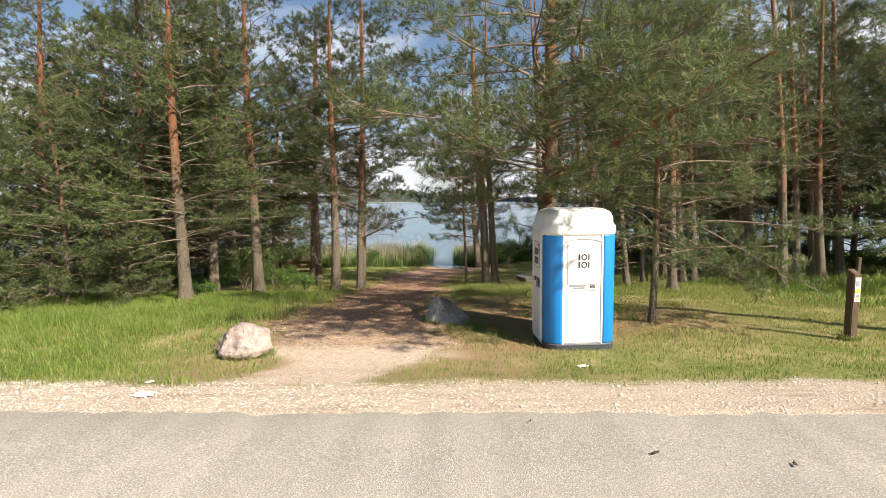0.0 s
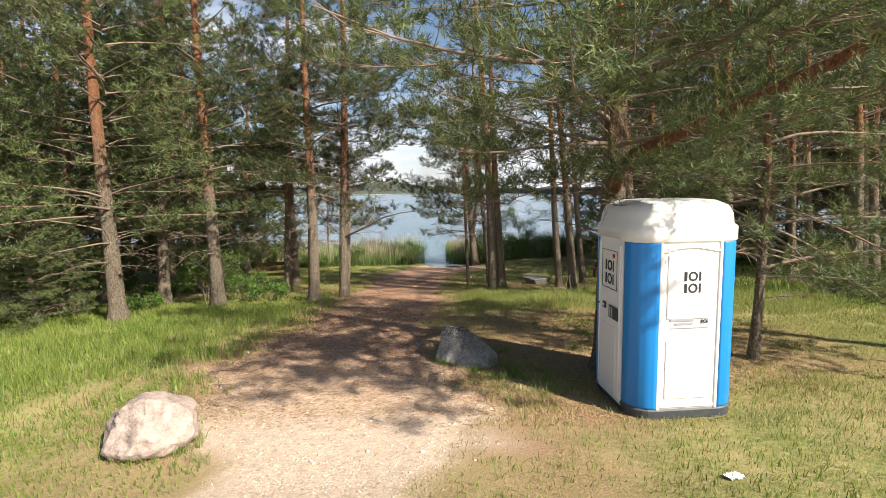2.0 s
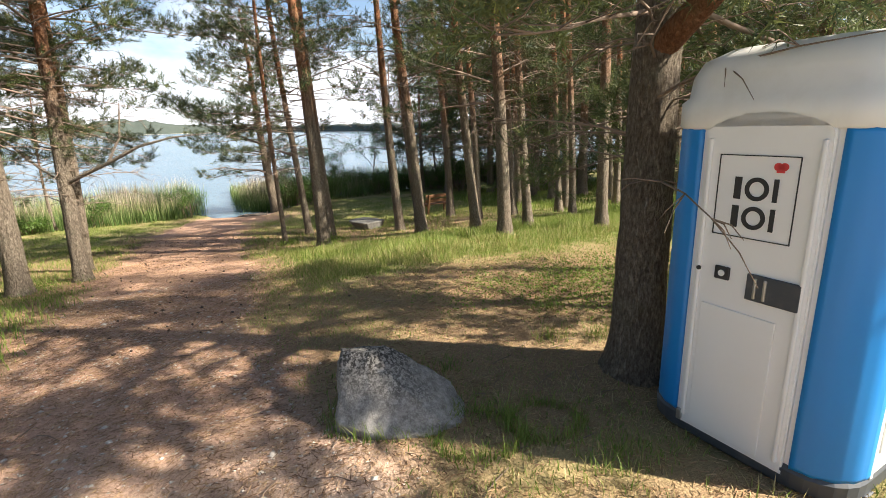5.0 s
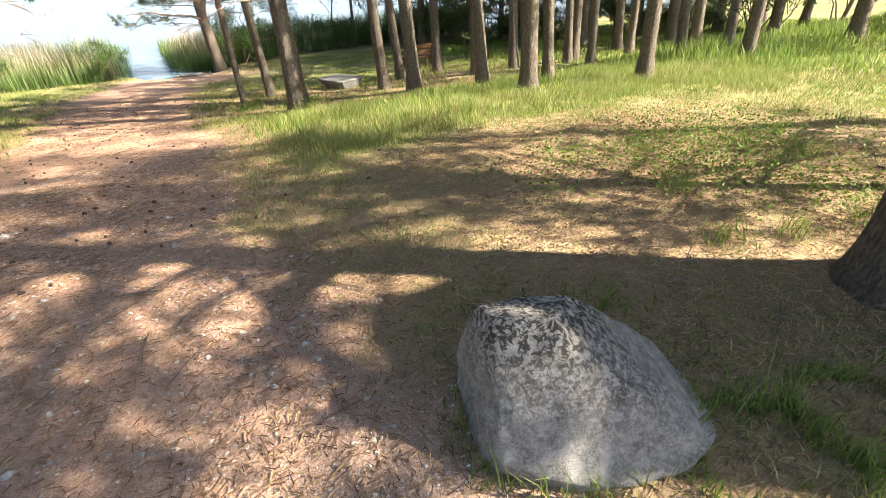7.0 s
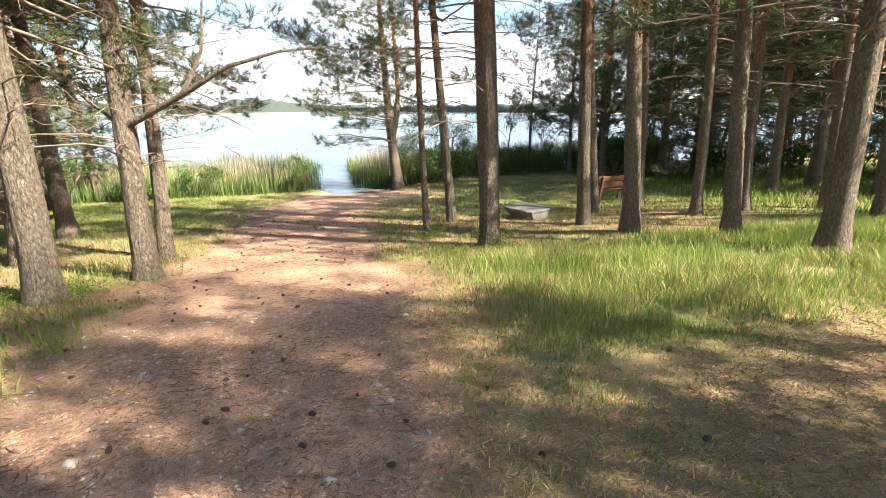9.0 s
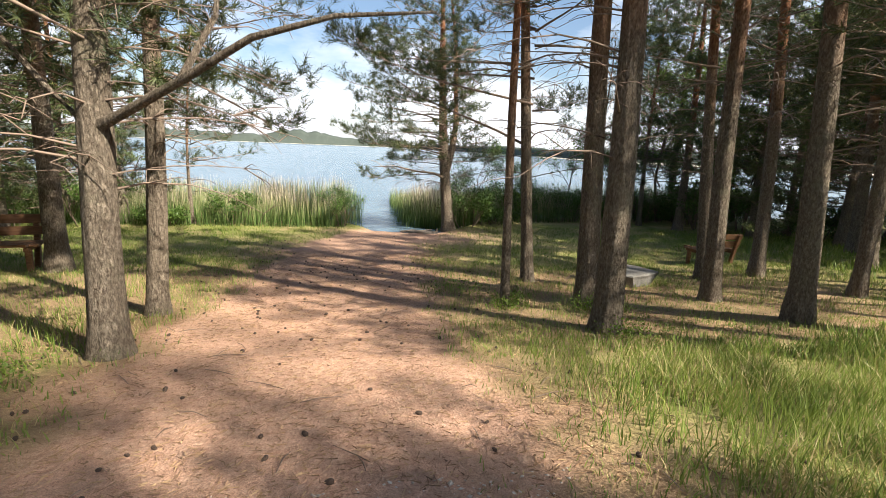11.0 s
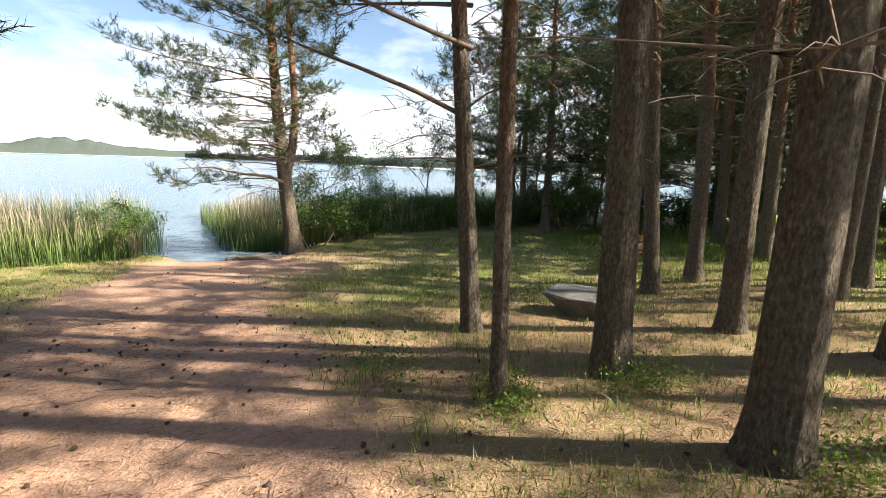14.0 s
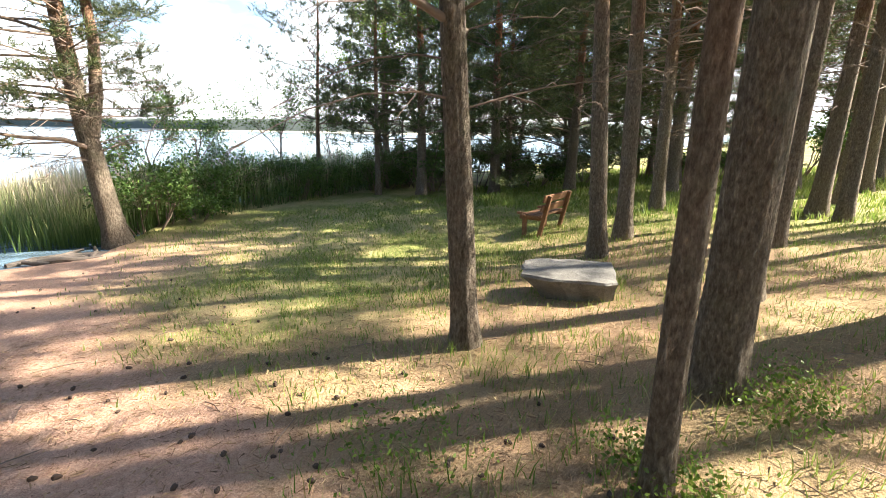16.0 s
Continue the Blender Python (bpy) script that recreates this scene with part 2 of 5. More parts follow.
def make_ground():
    m = Mat("ground", 0.95, spec=0.15)
    r, g, b = m.attr("cover")[:3]
    fine, mid, big = m.noise(60, 5, 0.7), m.noise(9, 5, 0.6), m.noise(0.9, 4)
    sand = m.ramp(m.noise(22, 8, 0.75), (0.25, (0.27, 0.155, 0.105)), (0.5, (0.44, 0.272, 0.190)), (0.78, (0.62, 0.425, 0.315)))
    pale = m.ramp(m.noise(26, 8, 0.75), (0.25, (0.33, 0.255, 0.18)), (0.55, (0.52, 0.425, 0.335)), (0.8, (0.70, 0.615, 0.52)))
    ylow = m.math("SUBTRACT", 1.0, m.math("MULTIPLY", m.math("SUBTRACT", m.height(1), 8.65), 0.32))
    sand = m.mix(m.math("MAXIMUM", m.math("MINIMUM", ylow, 1.0), 0.0), sand, pale)
    speck = m.ramp(m.noise(170, 3, 0.6), (0.36, 0.45), (0.5, 1.0), (0.66, 1.5))
    sand = m.mix(0.8, sand, speck, "MULTIPLY")
    grit = m.ramp(m.voronoi(95), (0.0, (0.62, 0.58, 0.50)), (0.30, (0.36, 0.29, 0.22)), (0.6, (0.22, 0.16, 0.11)))
    sand = m.mix(m.ramp(mid, (0.45, 0.0), (0.7, 0.35)), sand, grit)
    stones = m.ramp(m.voronoi(48, out="Color"), (0.2, (0.38, 0.34, 0.29)), (0.5, (0.64, 0.57, 0.48)), (0.85, (0.84, 0.80, 0.73)))
    stones = m.mix(m.ramp(m.voronoi(48), (0.25, 0.0), (0.5, 0.85)), stones, (0.26, 0.20, 0.14))
    gravel = m.mix(m.ramp(mid, (0.35, 0.15), (0.65, 0.8)), pale, stones)
    gravel = m.mix(m.ramp(m.noise(2.6, 6, 0.7, m.coord((0.35, 1.6, 1))), (0.50, 0.0), (0.68, 0.6)), gravel, m.ramp(fine, (0.3, (0.13, 0.085, 0.05)), (0.7, (0.32, 0.235, 0.15))))
    straw = m.noise(30, 6, 0.7, m.coord((1, 5, 1)), 1.2)
    litter = m.ramp(straw, (0.28, (0.11, 0.066, 0.042)), (0.5, (0.28, 0.175, 0.112)), (0.72, (0.50, 0.36, 0.235)))
    litter = m.mix(0.7, litter, m.ramp(m.noise(120, 4, 0.7, m.coord((1, 3, 1)), 1.0), (0.36, 0.35), (0.5, 1.0), (0.68, 1.7)), "MULTIPLY")
    turf = m.ramp(m.noise(16, 7, 0.7), (0.3, (0.075, 0.10, 0.026)), (0.52, (0.17, 0.19, 0.055)), (0.72, (0.36, 0.30, 0.13)))
    dry = m.ramp(big, (0.42, 0.0), (0.62, 0.65))
    turf = m.mix(dry, turf, m.ramp(fine, (0.3, (0.26, 0.20, 0.095)), (0.7, (0.48, 0.39, 0.21))))
    c = m.mix(b, turf, litter)
    c = m.mix(r, c, sand)
    c = m.mix(g, c, gravel)
    m.colour(c).bump(m.math("ADD", m.math("MULTIPLY", fine, 0.6), m.math("MULTIPLY", m.voronoi(48), 0.5)), 0.7, 0.02)
    return m.m


def make_asphalt():
    m = Mat("asphalt", 0.9, spec=0.3)
    chips = m.ramp(m.voronoi(150, out="Color"), (0.1, (0.33, 0.30, 0.255)), (0.5, (0.56, 0.51, 0.44)), (0.9, (0.80, 0.74, 0.65)))
    tar = m.ramp(m.voronoi(150), (0.28, 0.0), (0.55, 0.7))
    c = m.mix(tar, chips, (0.27, 0.245, 0.21))
    c = m.mix(m.ramp(m.noise(1.3, 5), (0.35, 0.0), (0.7, 0.4)), c, (0.54, 0.49, 0.42))
    c = m.mix(m.ramp(m.noise(0.35, 3, 0.5, m.coord((0.3, 2.0, 1))), (0.45, 0.0), (0.65, 0.25)), c, (0.20, 0.185, 0.165))
    c = m.mix(0.75, c, m.ramp(m.noise(75, 4, 0.75), (0.36, 0.55), (0.5, 1.0), (0.62, 1.55)), "MULTIPLY")
    m.colour(c).bump(m.voronoi(150), 0.6, 0.006)
    return m.m


def make_bark(name, young=False, red_all=False):
    m = Mat(name, 0.92, spec=0.15)
    furrow = m.noise(15, 7, 0.7, m.coord((2.2, 2.2, 0.85)), 0.7)
    plates = m.ramp(furrow, (0.32, 0.0), (0.60, 1.0))
    fleck = m.noise(46, 6, 0.7, m.coord((1, 1, 0.45)))
    grey = m.ramp(fleck, (0.3, (0.085, 0.067, 0.049)), (0.5, (0.215, 0.178, 0.135)), (0.72, (0.39, 0.335, 0.26)))
    red = m.ramp(fleck, (0.3, (0.15, 0.062, 0.030)), (0.5, (0.30, 0.135, 0.068)), (0.75, (0.43, 0.24, 0.135)))
    h = m.math("ADD", m.height(), m.math("MULTIPLY", m.noise(1.1, 4), 3.2))
    up = m.ramp(m.math("MULTIPLY", h, 0.1), (0.02 if red_all else 0.30 if young else 0.44, 0.0), (0.12 if red_all else 0.55 if young else 0.64, 1.0))
    c = m.mix(up, grey, red)
    c = m.mix(m.math("MULTIPLY", m.math("SUBTRACT", 1.0, plates), 0.55), c, (0.055, 0.036, 0.025))
    moss = m.ramp(m.noise(3.5, 5), (0.55, 0.0), (0.75, 0.35))
    c = m.mix(moss, c, (0.20, 0.21, 0.13))
    m.colour(c).bump(m.math("ADD", plates, m.math("MULTIPLY", fleck, 0.6)), 1.0, 0.025)
    return m.m


def make_needles(name, dark, mid, light, through=0.32):
    m = Mat(name, 0.55, spec=0.35)
    c = m.ramp(m.island(), (0.0, dark), (0.5, mid), (0.93, light), (1.0, (0.22, 0.16, 0.07)))
    c = m.mix(m.ramp(m.noise(0.55, 3), (0.35, 0.0), (0.7, 0.6)), c, light)
    c = m.mix(m.ramp(m.noise(2.6, 3), (0.50, 0.0), (0.68, 0.45)), c, (0.11, 0.088, 0.032))
    c = m.mix(m.ramp(m.noise(3.4, 2), (0.36, 0.55), (0.5, 0.0)), c, (0.036, 0.064, 0.040))
    return m.leaf(c, through).m


def make_blades(name, a, b, c3, through=0.35, rough=0.5):
    m = Mat(name, rough, spec=0.3)
    c = m.ramp(m.island(), (0.0, a), (0.55, b), (1.0, c3))
    big = m.ramp(m.noise(0.5, 3), (0.4, 0.0), (0.7, 0.5))
    return m.leaf(m.mix(big, c, c3), through).m


def make_reed():
    m = Mat("reed", 0.6, spec=0.2)
    up = m.math("ADD", m.height(), m.math("MULTIPLY", m.island(), 0.5))
    c = m.ramp(m.math("MULTIPLY", m.math("ADD", up, 2.2), 0.5), (0.0, (0.05, 0.10, 0.025)), (0.32, (0.13, 0.20, 0.06)), (0.50, (0.30, 0.31, 0.15)), (0.68, (0.56, 0.46, 0.36)))
    return m.leaf(c, 0.3).m


def make_stone(name, a, b, c3, lichen=(0.05, 0.05, 0.045), amount=0.56, scale=14):
    m = Mat(name, 0.9, spec=0.25)
    c = m.ramp(m.noise(scale, 8, 0.7), (0.3, a), (0.5, b), (0.72, c3))
    c = m.mix(m.ramp(m.noise(95, 3, 0.6), (0.45, 0.0), (0.62, 0.45)), c, c3)
    top = m.ramp(m.math("ADD", m.height(), m.math("MULTIPLY", m.noise(3.2, 3), 0.30)), (0.16, 0.0), (0.40, 1.0))
    spots = m.ramp(m.noise(scale * 2.6, 6, 0.7, None, 0.5), (amount, 0.0), (amount + 0.05, 0.9))
    c = m.mix(m.math("MULTIPLY", spots, m.math("ADD", m.math("MULTIPLY", top, 0.85), 0.12)), c, lichen)
    m.colour(c).bump(m.noise(40, 7, 0.75), 0.55, 0.02)
    return m.m


def make_plain(name, c, rough=0.5, vary=0.12, scale=6, metal=0.0, spec=0.5, grime=(0.2, 0.18, 0.15), bump=0.0):
    m = Mat(name, rough, metal, spec)
    dirty = m.ramp(m.noise(scale, 6, 0.65), (0.5, 0.0), (0.85, vary))
    m.colour(m.mix(dirty, c, grime))
    if bump:
        m.bump(m.noise(scale * 9, 4), bump, 0.004)
    return m.m


def make_wood(name, a, b, along=(1, 12, 12), rough=0.75):
    m = Mat(name, rough, spec=0.25)
    g = m.noise(5, 8, 0.65, m.coord(along), 0.4)
    m.colour(m.mix(m.ramp(m.either(), (0, 0.0), (1, 0.25)), m.ramp(g, (0.3, a), (0.7, b)), a)).bump(g, 0.5, 0.006)
    return m.m


def make_water():
    m = Mat("lake_water", 0.2, spec=0.5)
    m.b.inputs["IOR"].default_value = 1.33
    m.colour(m.ramp(m.noise(0.05, 3), (0.3, (0.10, 0.16, 0.21)), (0.7, (0.13, 0.19, 0.24))))
    w = m.noise(2.2, 5, 0.6, m.coord((0.6, 1.5, 1)))
    m.bump(w, 0.6, 0.1)
    return m.m


GROUND, ASPHALT, WATER = make_ground(), make_asphalt(), make_water()
BARK, BARK_YOUNG = make_bark("pine_bark"), make_bark("young_pine_bark", True)
BARK_RED = make_bark("orange_limb_bark", red_all=True)
TWIG = make_plain("dead_twig", (0.19, 0.14, 0.105), 0.9, 0.7, 20, grime=(0.085, 0.06, 0.045))
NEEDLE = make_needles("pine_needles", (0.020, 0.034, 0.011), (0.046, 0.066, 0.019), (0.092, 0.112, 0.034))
# lighter copy for the edge pines: sunlight on their crowns is put into the colour
NEEDLE_EDGE = make_needles("sunlit_pine_needles", (0.034, 0.058, 0.020), (0.082, 0.117, 0.040), (0.16, 0.195, 0.066))
CANDLE = make_blades("fresh_shoots", (0.20, 0.24, 0.06), (0.28, 0.32, 0.09), (0.36, 0.38, 0.13), 0.35)
GRASS = make_blades("grass_blades", (0.080, 0.145, 0.022), (0.155, 0.235, 0.042), (0.28, 0.315, 0.085), 0.38)
GRASS_DRY = make_blades("dry_grass", (0.20, 0.19, 0.06), (0.33, 0.27, 0.11), (0.48, 0.39, 0.20), 0.2)
LEAF = make_blades("broad_leaves", (0.035, 0.076, 0.016), (0.070, 0.135, 0.026), (0.14, 0.22, 0.048), 0.3)
LEAF_BRIGHT = make_blades("bright_leaves", (0.075, 0.13, 0.018), (0.13, 0.21, 0.03), (0.22, 0.30, 0.06), 0.4)
REED = make_reed()
GRANITE = make_stone("grey_granite", (0.11, 0.10, 0.09), (0.235, 0.222, 0.20), (0.44, 0.42, 0.39), (0.016, 0.015, 0.013), 0.48, 17)
PINK_STONE = make_stone("pale_pink_stone", (0.17, 0.13, 0.112), (0.31, 0.245, 0.215), (0.45, 0.375, 0.335), (0.20, 0.165, 0.13), 0.55, 9)
SLAB = make_stone("grey_slab", (0.075, 0.072, 0.064), (0.145, 0.14, 0.125), (0.25, 0.24, 0.22), (0.14, 0.14, 0.11), 0.58, 9)
WHITE_PLASTIC = make_plain("white_plastic", (0.74, 0.74, 0.73), 0.38, 0.10, 3, grime=(0.50, 0.47, 0.42))
ROOF_PLASTIC = make_plain("milky_roof_plastic", (0.70, 0.70, 0.68), 0.35, 0.35, 4, grime=(0.42, 0.40, 0.34))
BLUE_PLASTIC = make_plain("blue_plastic", (0.010, 0.20, 0.56), 0.36, 0.12, 4, grime=(0.05, 0.22, 0.45))
DARK_PLASTIC = make_plain("dark_grey_plastic", (0.045, 0.052, 0.062), 0.55, 0.5, 8, grime=(0.16, 0.14, 0.12))
INK = make_plain("dark_print", (0.022, 0.022, 0.024), 0.6, 0.1, 9)
GREY_INK = make_plain("faded_print", (0.30, 0.30, 0.32), 0.6, 0.1, 9)
RED_INK = make_plain("red_print", (0.62, 0.05, 0.05), 0.6, 0.1, 9)
YELLOW_INK = make_plain("yellow_print", (0.72, 0.46, 0.05), 0.6, 0.1, 9)
WHITE_PAINT = make_plain("white_paint", (0.78, 0.77, 0.73), 0.55, 0.2, 9)
METAL = make_plain("dull_metal", (0.42, 0.42, 0.42), 0.4, 0.3, 30, metal=0.9)
POST_WOOD = make_wood("dark_post_wood", (0.055, 0.035, 0.022), (0.15, 0.10, 0.065), (12, 12, 1))
BENCH_WOOD = make_wood("brown_bench_wood", (0.12, 0.058, 0.030), (0.27, 0.145, 0.075))
DRIFTWOOD = make_wood("wet_driftwood", (0.07, 0.055, 0.045), (0.22, 0.19, 0.16))
LITTER = make_blades("fallen_needles", (0.10, 0.055, 0.03), (0.24, 0.14, 0.075), (0.45, 0.31, 0.17), 0.0, 0.8)
CONE = make_plain("pine_cone", (0.055, 0.035, 0.024), 0.85, 0.4, 60, grime=(0.14, 0.095, 0.06))
PAPER = make_plain("crumpled_paper", (0.80, 0.80, 0.79), 0.7, 0.15, 20)
PEBBLE = make_stone("pebble", (0.30, 0.255, 0.205), (0.50, 0.44, 0.37), (0.70, 0.65, 0.57), (0.3, 0.25, 0.2), 0.7, 10)
# grey-green: the tint of distant haze over the lake is put into this colour
FOREST = make_plain("hazed_forest", (0.065, 0.080, 0.070), 0.95, 0.8, 0.15, spec=0.1, grime=(0.095, 0.11, 0.095))
SHORE_SAND = make_plain("far_shore_sand", (0.55, 0.50, 0.40), 0.9, 0.3, 0.05)

# ---- ground, road, lake, far shore ----
def grid_axis(stops):
    out = []
    for (a, b, step) in stops:
        out += list(np.arange(a, b, step))
    return np.array(out + [stops[-1][1]])


gx = grid_axis([(-1800, -200, 200), (-200, -40, 20), (-40, -14, 1.3), (-14, 14, 0.16), (14, 40, 1.3), (40, 200, 20), (200, 1800, 200)])
gy = grid_axis([(-600, -100, 100), (-100, -10, 10), (-10, 5.1, 1.0), (5.1, 32, 0.16), (32, 44, 0.8), (44, 100, 8), (100, 1500, 140)])
X, Y = np.meshgrid(gx, gy)
Z = ground_z(X, Y)
nx, ny = len(gx), len(gy)
idx = np.arange(nx * ny).reshape(ny, nx)
a, b, c, d = idx[:-1, :-1].ravel(), idx[:-1, 1:].ravel(), idx[1:, 1:].ravel(), idx[1:, :-1].ravel()
ground_me = quick("ground", np.stack([X.ravel(), Y.ravel(), Z.ravel()], 1), np.concatenate([np.stack([a, b, c], 1), np.stack([a, c, d], 1)]), True)
dirt, gravel, litter, _ = cover(X.ravel(), Y.ravel())
ca = ground_me.color_attributes.new("cover", "FLOAT_COLOR", "POINT")
ca.data.foreach_set("color", np.stack([dirt, gravel, litter, np.ones_like(dirt)], 1).astype(np.float32).ravel())
single("ground", ground_me, GROUND, Matrix(), "sandy ground with grass, needle litter and bare path", "ground", kind="structure")

rx = np.concatenate([np.arange(-120, -12, 6), np.arange(-12, 12.01, 0.2), np.arange(18, 121, 6)])
edge = 5.30 + (fbm(rx * 0.8, rx * 0 + 3, 60) - 0.5) * 0.16 + (vnoise(rx * 5, rx * 0, 61) - 0.5) * 0.10 - rx * 0.006
road_bm = bmesh.new()
rows = []
for x, e in zip(rx, edge):
    rows.append([road_bm.verts.new((x, -2.0, 0.05)), road_bm.verts.new((x, -1.9, 0.135)), road_bm.verts.new((x, 1.85, 0.175)), road_bm.verts.new((x, e - 0.05, 0.132)), road_bm.verts.new((x, e, 0.09))])
for r0, r1 in zip(rows, rows[1:]):
    for k in range(4):
        road_bm.faces.new((r0[k], r1[k], r1[k + 1], r0[k + 1]))
single("road", mesh_of("road", road_bm, True), ASPHALT, Matrix(), "pale worn asphalt road with crumbling edge", "road", kind="structure")

water_bm = bmesh.new()
vs = [water_bm.verts.new(p) for p in ((-1800, 29, WATER_Z), (1800, 29, WATER_Z), (1800, 1600, WATER_Z), (-1800, 1600, WATER_Z))]
water_bm.faces.new(vs)
single("lake", water_bm, WATER, Matrix(), "calm pale blue lake water", "water", kind="structure")


def far_ridge(name, line, step, height, seed, label):
    """A wooded shore along a line of (x, y): a strip of sand with a bank of tree crowns above it."""
    pts = []
    for (x0, y0), (x1, y1) in zip(line, line[1:]):
        n = max(2, int(math.hypot(x1 - x0, y1 - y0) / step))
        pts += [(x0 + (x1 - x0) * k / n, y0 + (y1 - y0) * k / n) for k in range(n)]
    pts.append(line[-1])
    V, T, W, S = [], [], [], []
    for k, (x, y) in enumerate(pts):
        far = math.hypot(x, y)
        d = Vector((x / far, y / far))
        top = WATER_Z + height(x, y) * (0.72 + 0.56 * float(fbm(k * 0.23, 0.5, seed)) + 0.26 * (float(vnoise(k * 0.9, 2.5, seed + 5)) - 0.5))
        for off, z in ((0, WATER_Z + 0.6), (2, WATER_Z + 1.4), (6, top - height(x, y) * 0.3), (14, top), (40, WATER_Z - 1)):
            V.append((x + d.x * off, y + d.y * off, z))
        for off, z in ((-6, WATER_Z - 0.3), (-1, WATER_Z + 0.45), (4, WATER_Z + 0.8)):
            W.append((x + d.x * off, y + d.y * off, z))
    for k in range(len(pts) - 1):
        for j in range(4):
            p, q = k * 5 + j, k * 5 + 5 + j
            T += [(p, q, q + 1), (p, q + 1, p + 1)]
        for j in range(2):
            p, q = k * 3 + j, k * 3 + 3 + j
            S += [(p, q, q + 1), (p, q + 1, p + 1)]
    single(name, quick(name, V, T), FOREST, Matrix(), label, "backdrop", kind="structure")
    single(name + "_sand", quick(name + "_sand", W, S), SHORE_SAND, Matrix(), "pale sandy strip along the far shore", "backdrop", kind="structure")


def hills(x, y):
    return 17 + 20 * math.exp(-((x + 165) / 90) ** 2) + 12 * math.exp(-((x + 620) / 260) ** 2)


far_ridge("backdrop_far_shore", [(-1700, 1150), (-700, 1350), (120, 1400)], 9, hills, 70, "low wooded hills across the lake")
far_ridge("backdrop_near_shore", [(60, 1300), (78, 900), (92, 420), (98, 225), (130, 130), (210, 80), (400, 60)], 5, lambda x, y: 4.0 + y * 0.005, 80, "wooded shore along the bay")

# ---- pines ----
def tube(V, T, pts, radii, sides=5):
    """Appends a tapering tube along pts to the lists V and T."""
    pts = [Vector(p) for p in pts]
    base = len(V)
    for k, p in enumerate(pts):
        d = (pts[min(k + 1, len(pts) - 1)] - pts[max(k - 1, 0)]).normalized()
        u = d.orthogonal().normalized()
        w = d.cross(u)
        for s in range(sides):
            a = 2 * math.pi * s / sides
            V.append(tuple(p + (u * math.cos(a) + w * math.sin(a)) * radii[k]))
    for k in range(len(pts) - 1):
        for s in range(sides):
            p, q = base + k * sides + s, base + k * sides + (s + 1) % sides
            T.append((p, q, q + sides))
            T.append((p, q + sides, p + sides))


def needle_mesh(name, at, axis, size, needles=18, length=0.10, width=0.010, stretch=0.16):
    """Shoots of needles: one thin triangle a needle, set round each axis. stretch: how far they are strung out along it."""
    n = len(at)
    at, axis, size = np.array(at), np.array(axis), np.array(size)
    axis /= np.linalg.norm(axis, axis=1, keepdims=True) + 1e-9
    ref = np.where(np.abs(axis[:, 2:3]) < 0.9, np.array([[0, 0, 1.0]]), np.array([[1.0, 0, 0]]))
    u = np.cross(axis, ref)
    u /= np.linalg.norm(u, axis=1, keepdims=True)
    w = np.cross(axis, u)
    k = np.arange(needles)
    ang = (k * 2.39996)[None, :] + rng.uniform(0, 6.28, (n, 1))
    along = ((k + 0.5) / needles)[None, :] * stretch * size[:, None]
    spread = rng.uniform(0.45, 1.25, (n, needles))
    ln = length * rng.uniform(0.75, 1.2, (n, needles)) * np.clip(size[:, None], 0.7, 1.4)
    rad = u[:, None, :] * np.cos(ang)[..., None] + w[:, None, :] * np.sin(ang)[..., None]
    tang = -u[:, None, :] * np.sin(ang)[..., None] + w[:, None, :] * np.cos(ang)[..., None]
    root = at[:, None, :] + axis[:, None, :] * along[..., None]
    tip = root + (axis[:, None, :] * np.cos(spread)[..., None] + rad * np.sin(spread)[..., None]) * ln[..., None]
    V = np.stack([root - tang * width / 2, root + tang * width / 2, tip], 2).reshape(-1, 3)
    return quick(name, V, np.arange(len(V)).reshape(-1, 3))


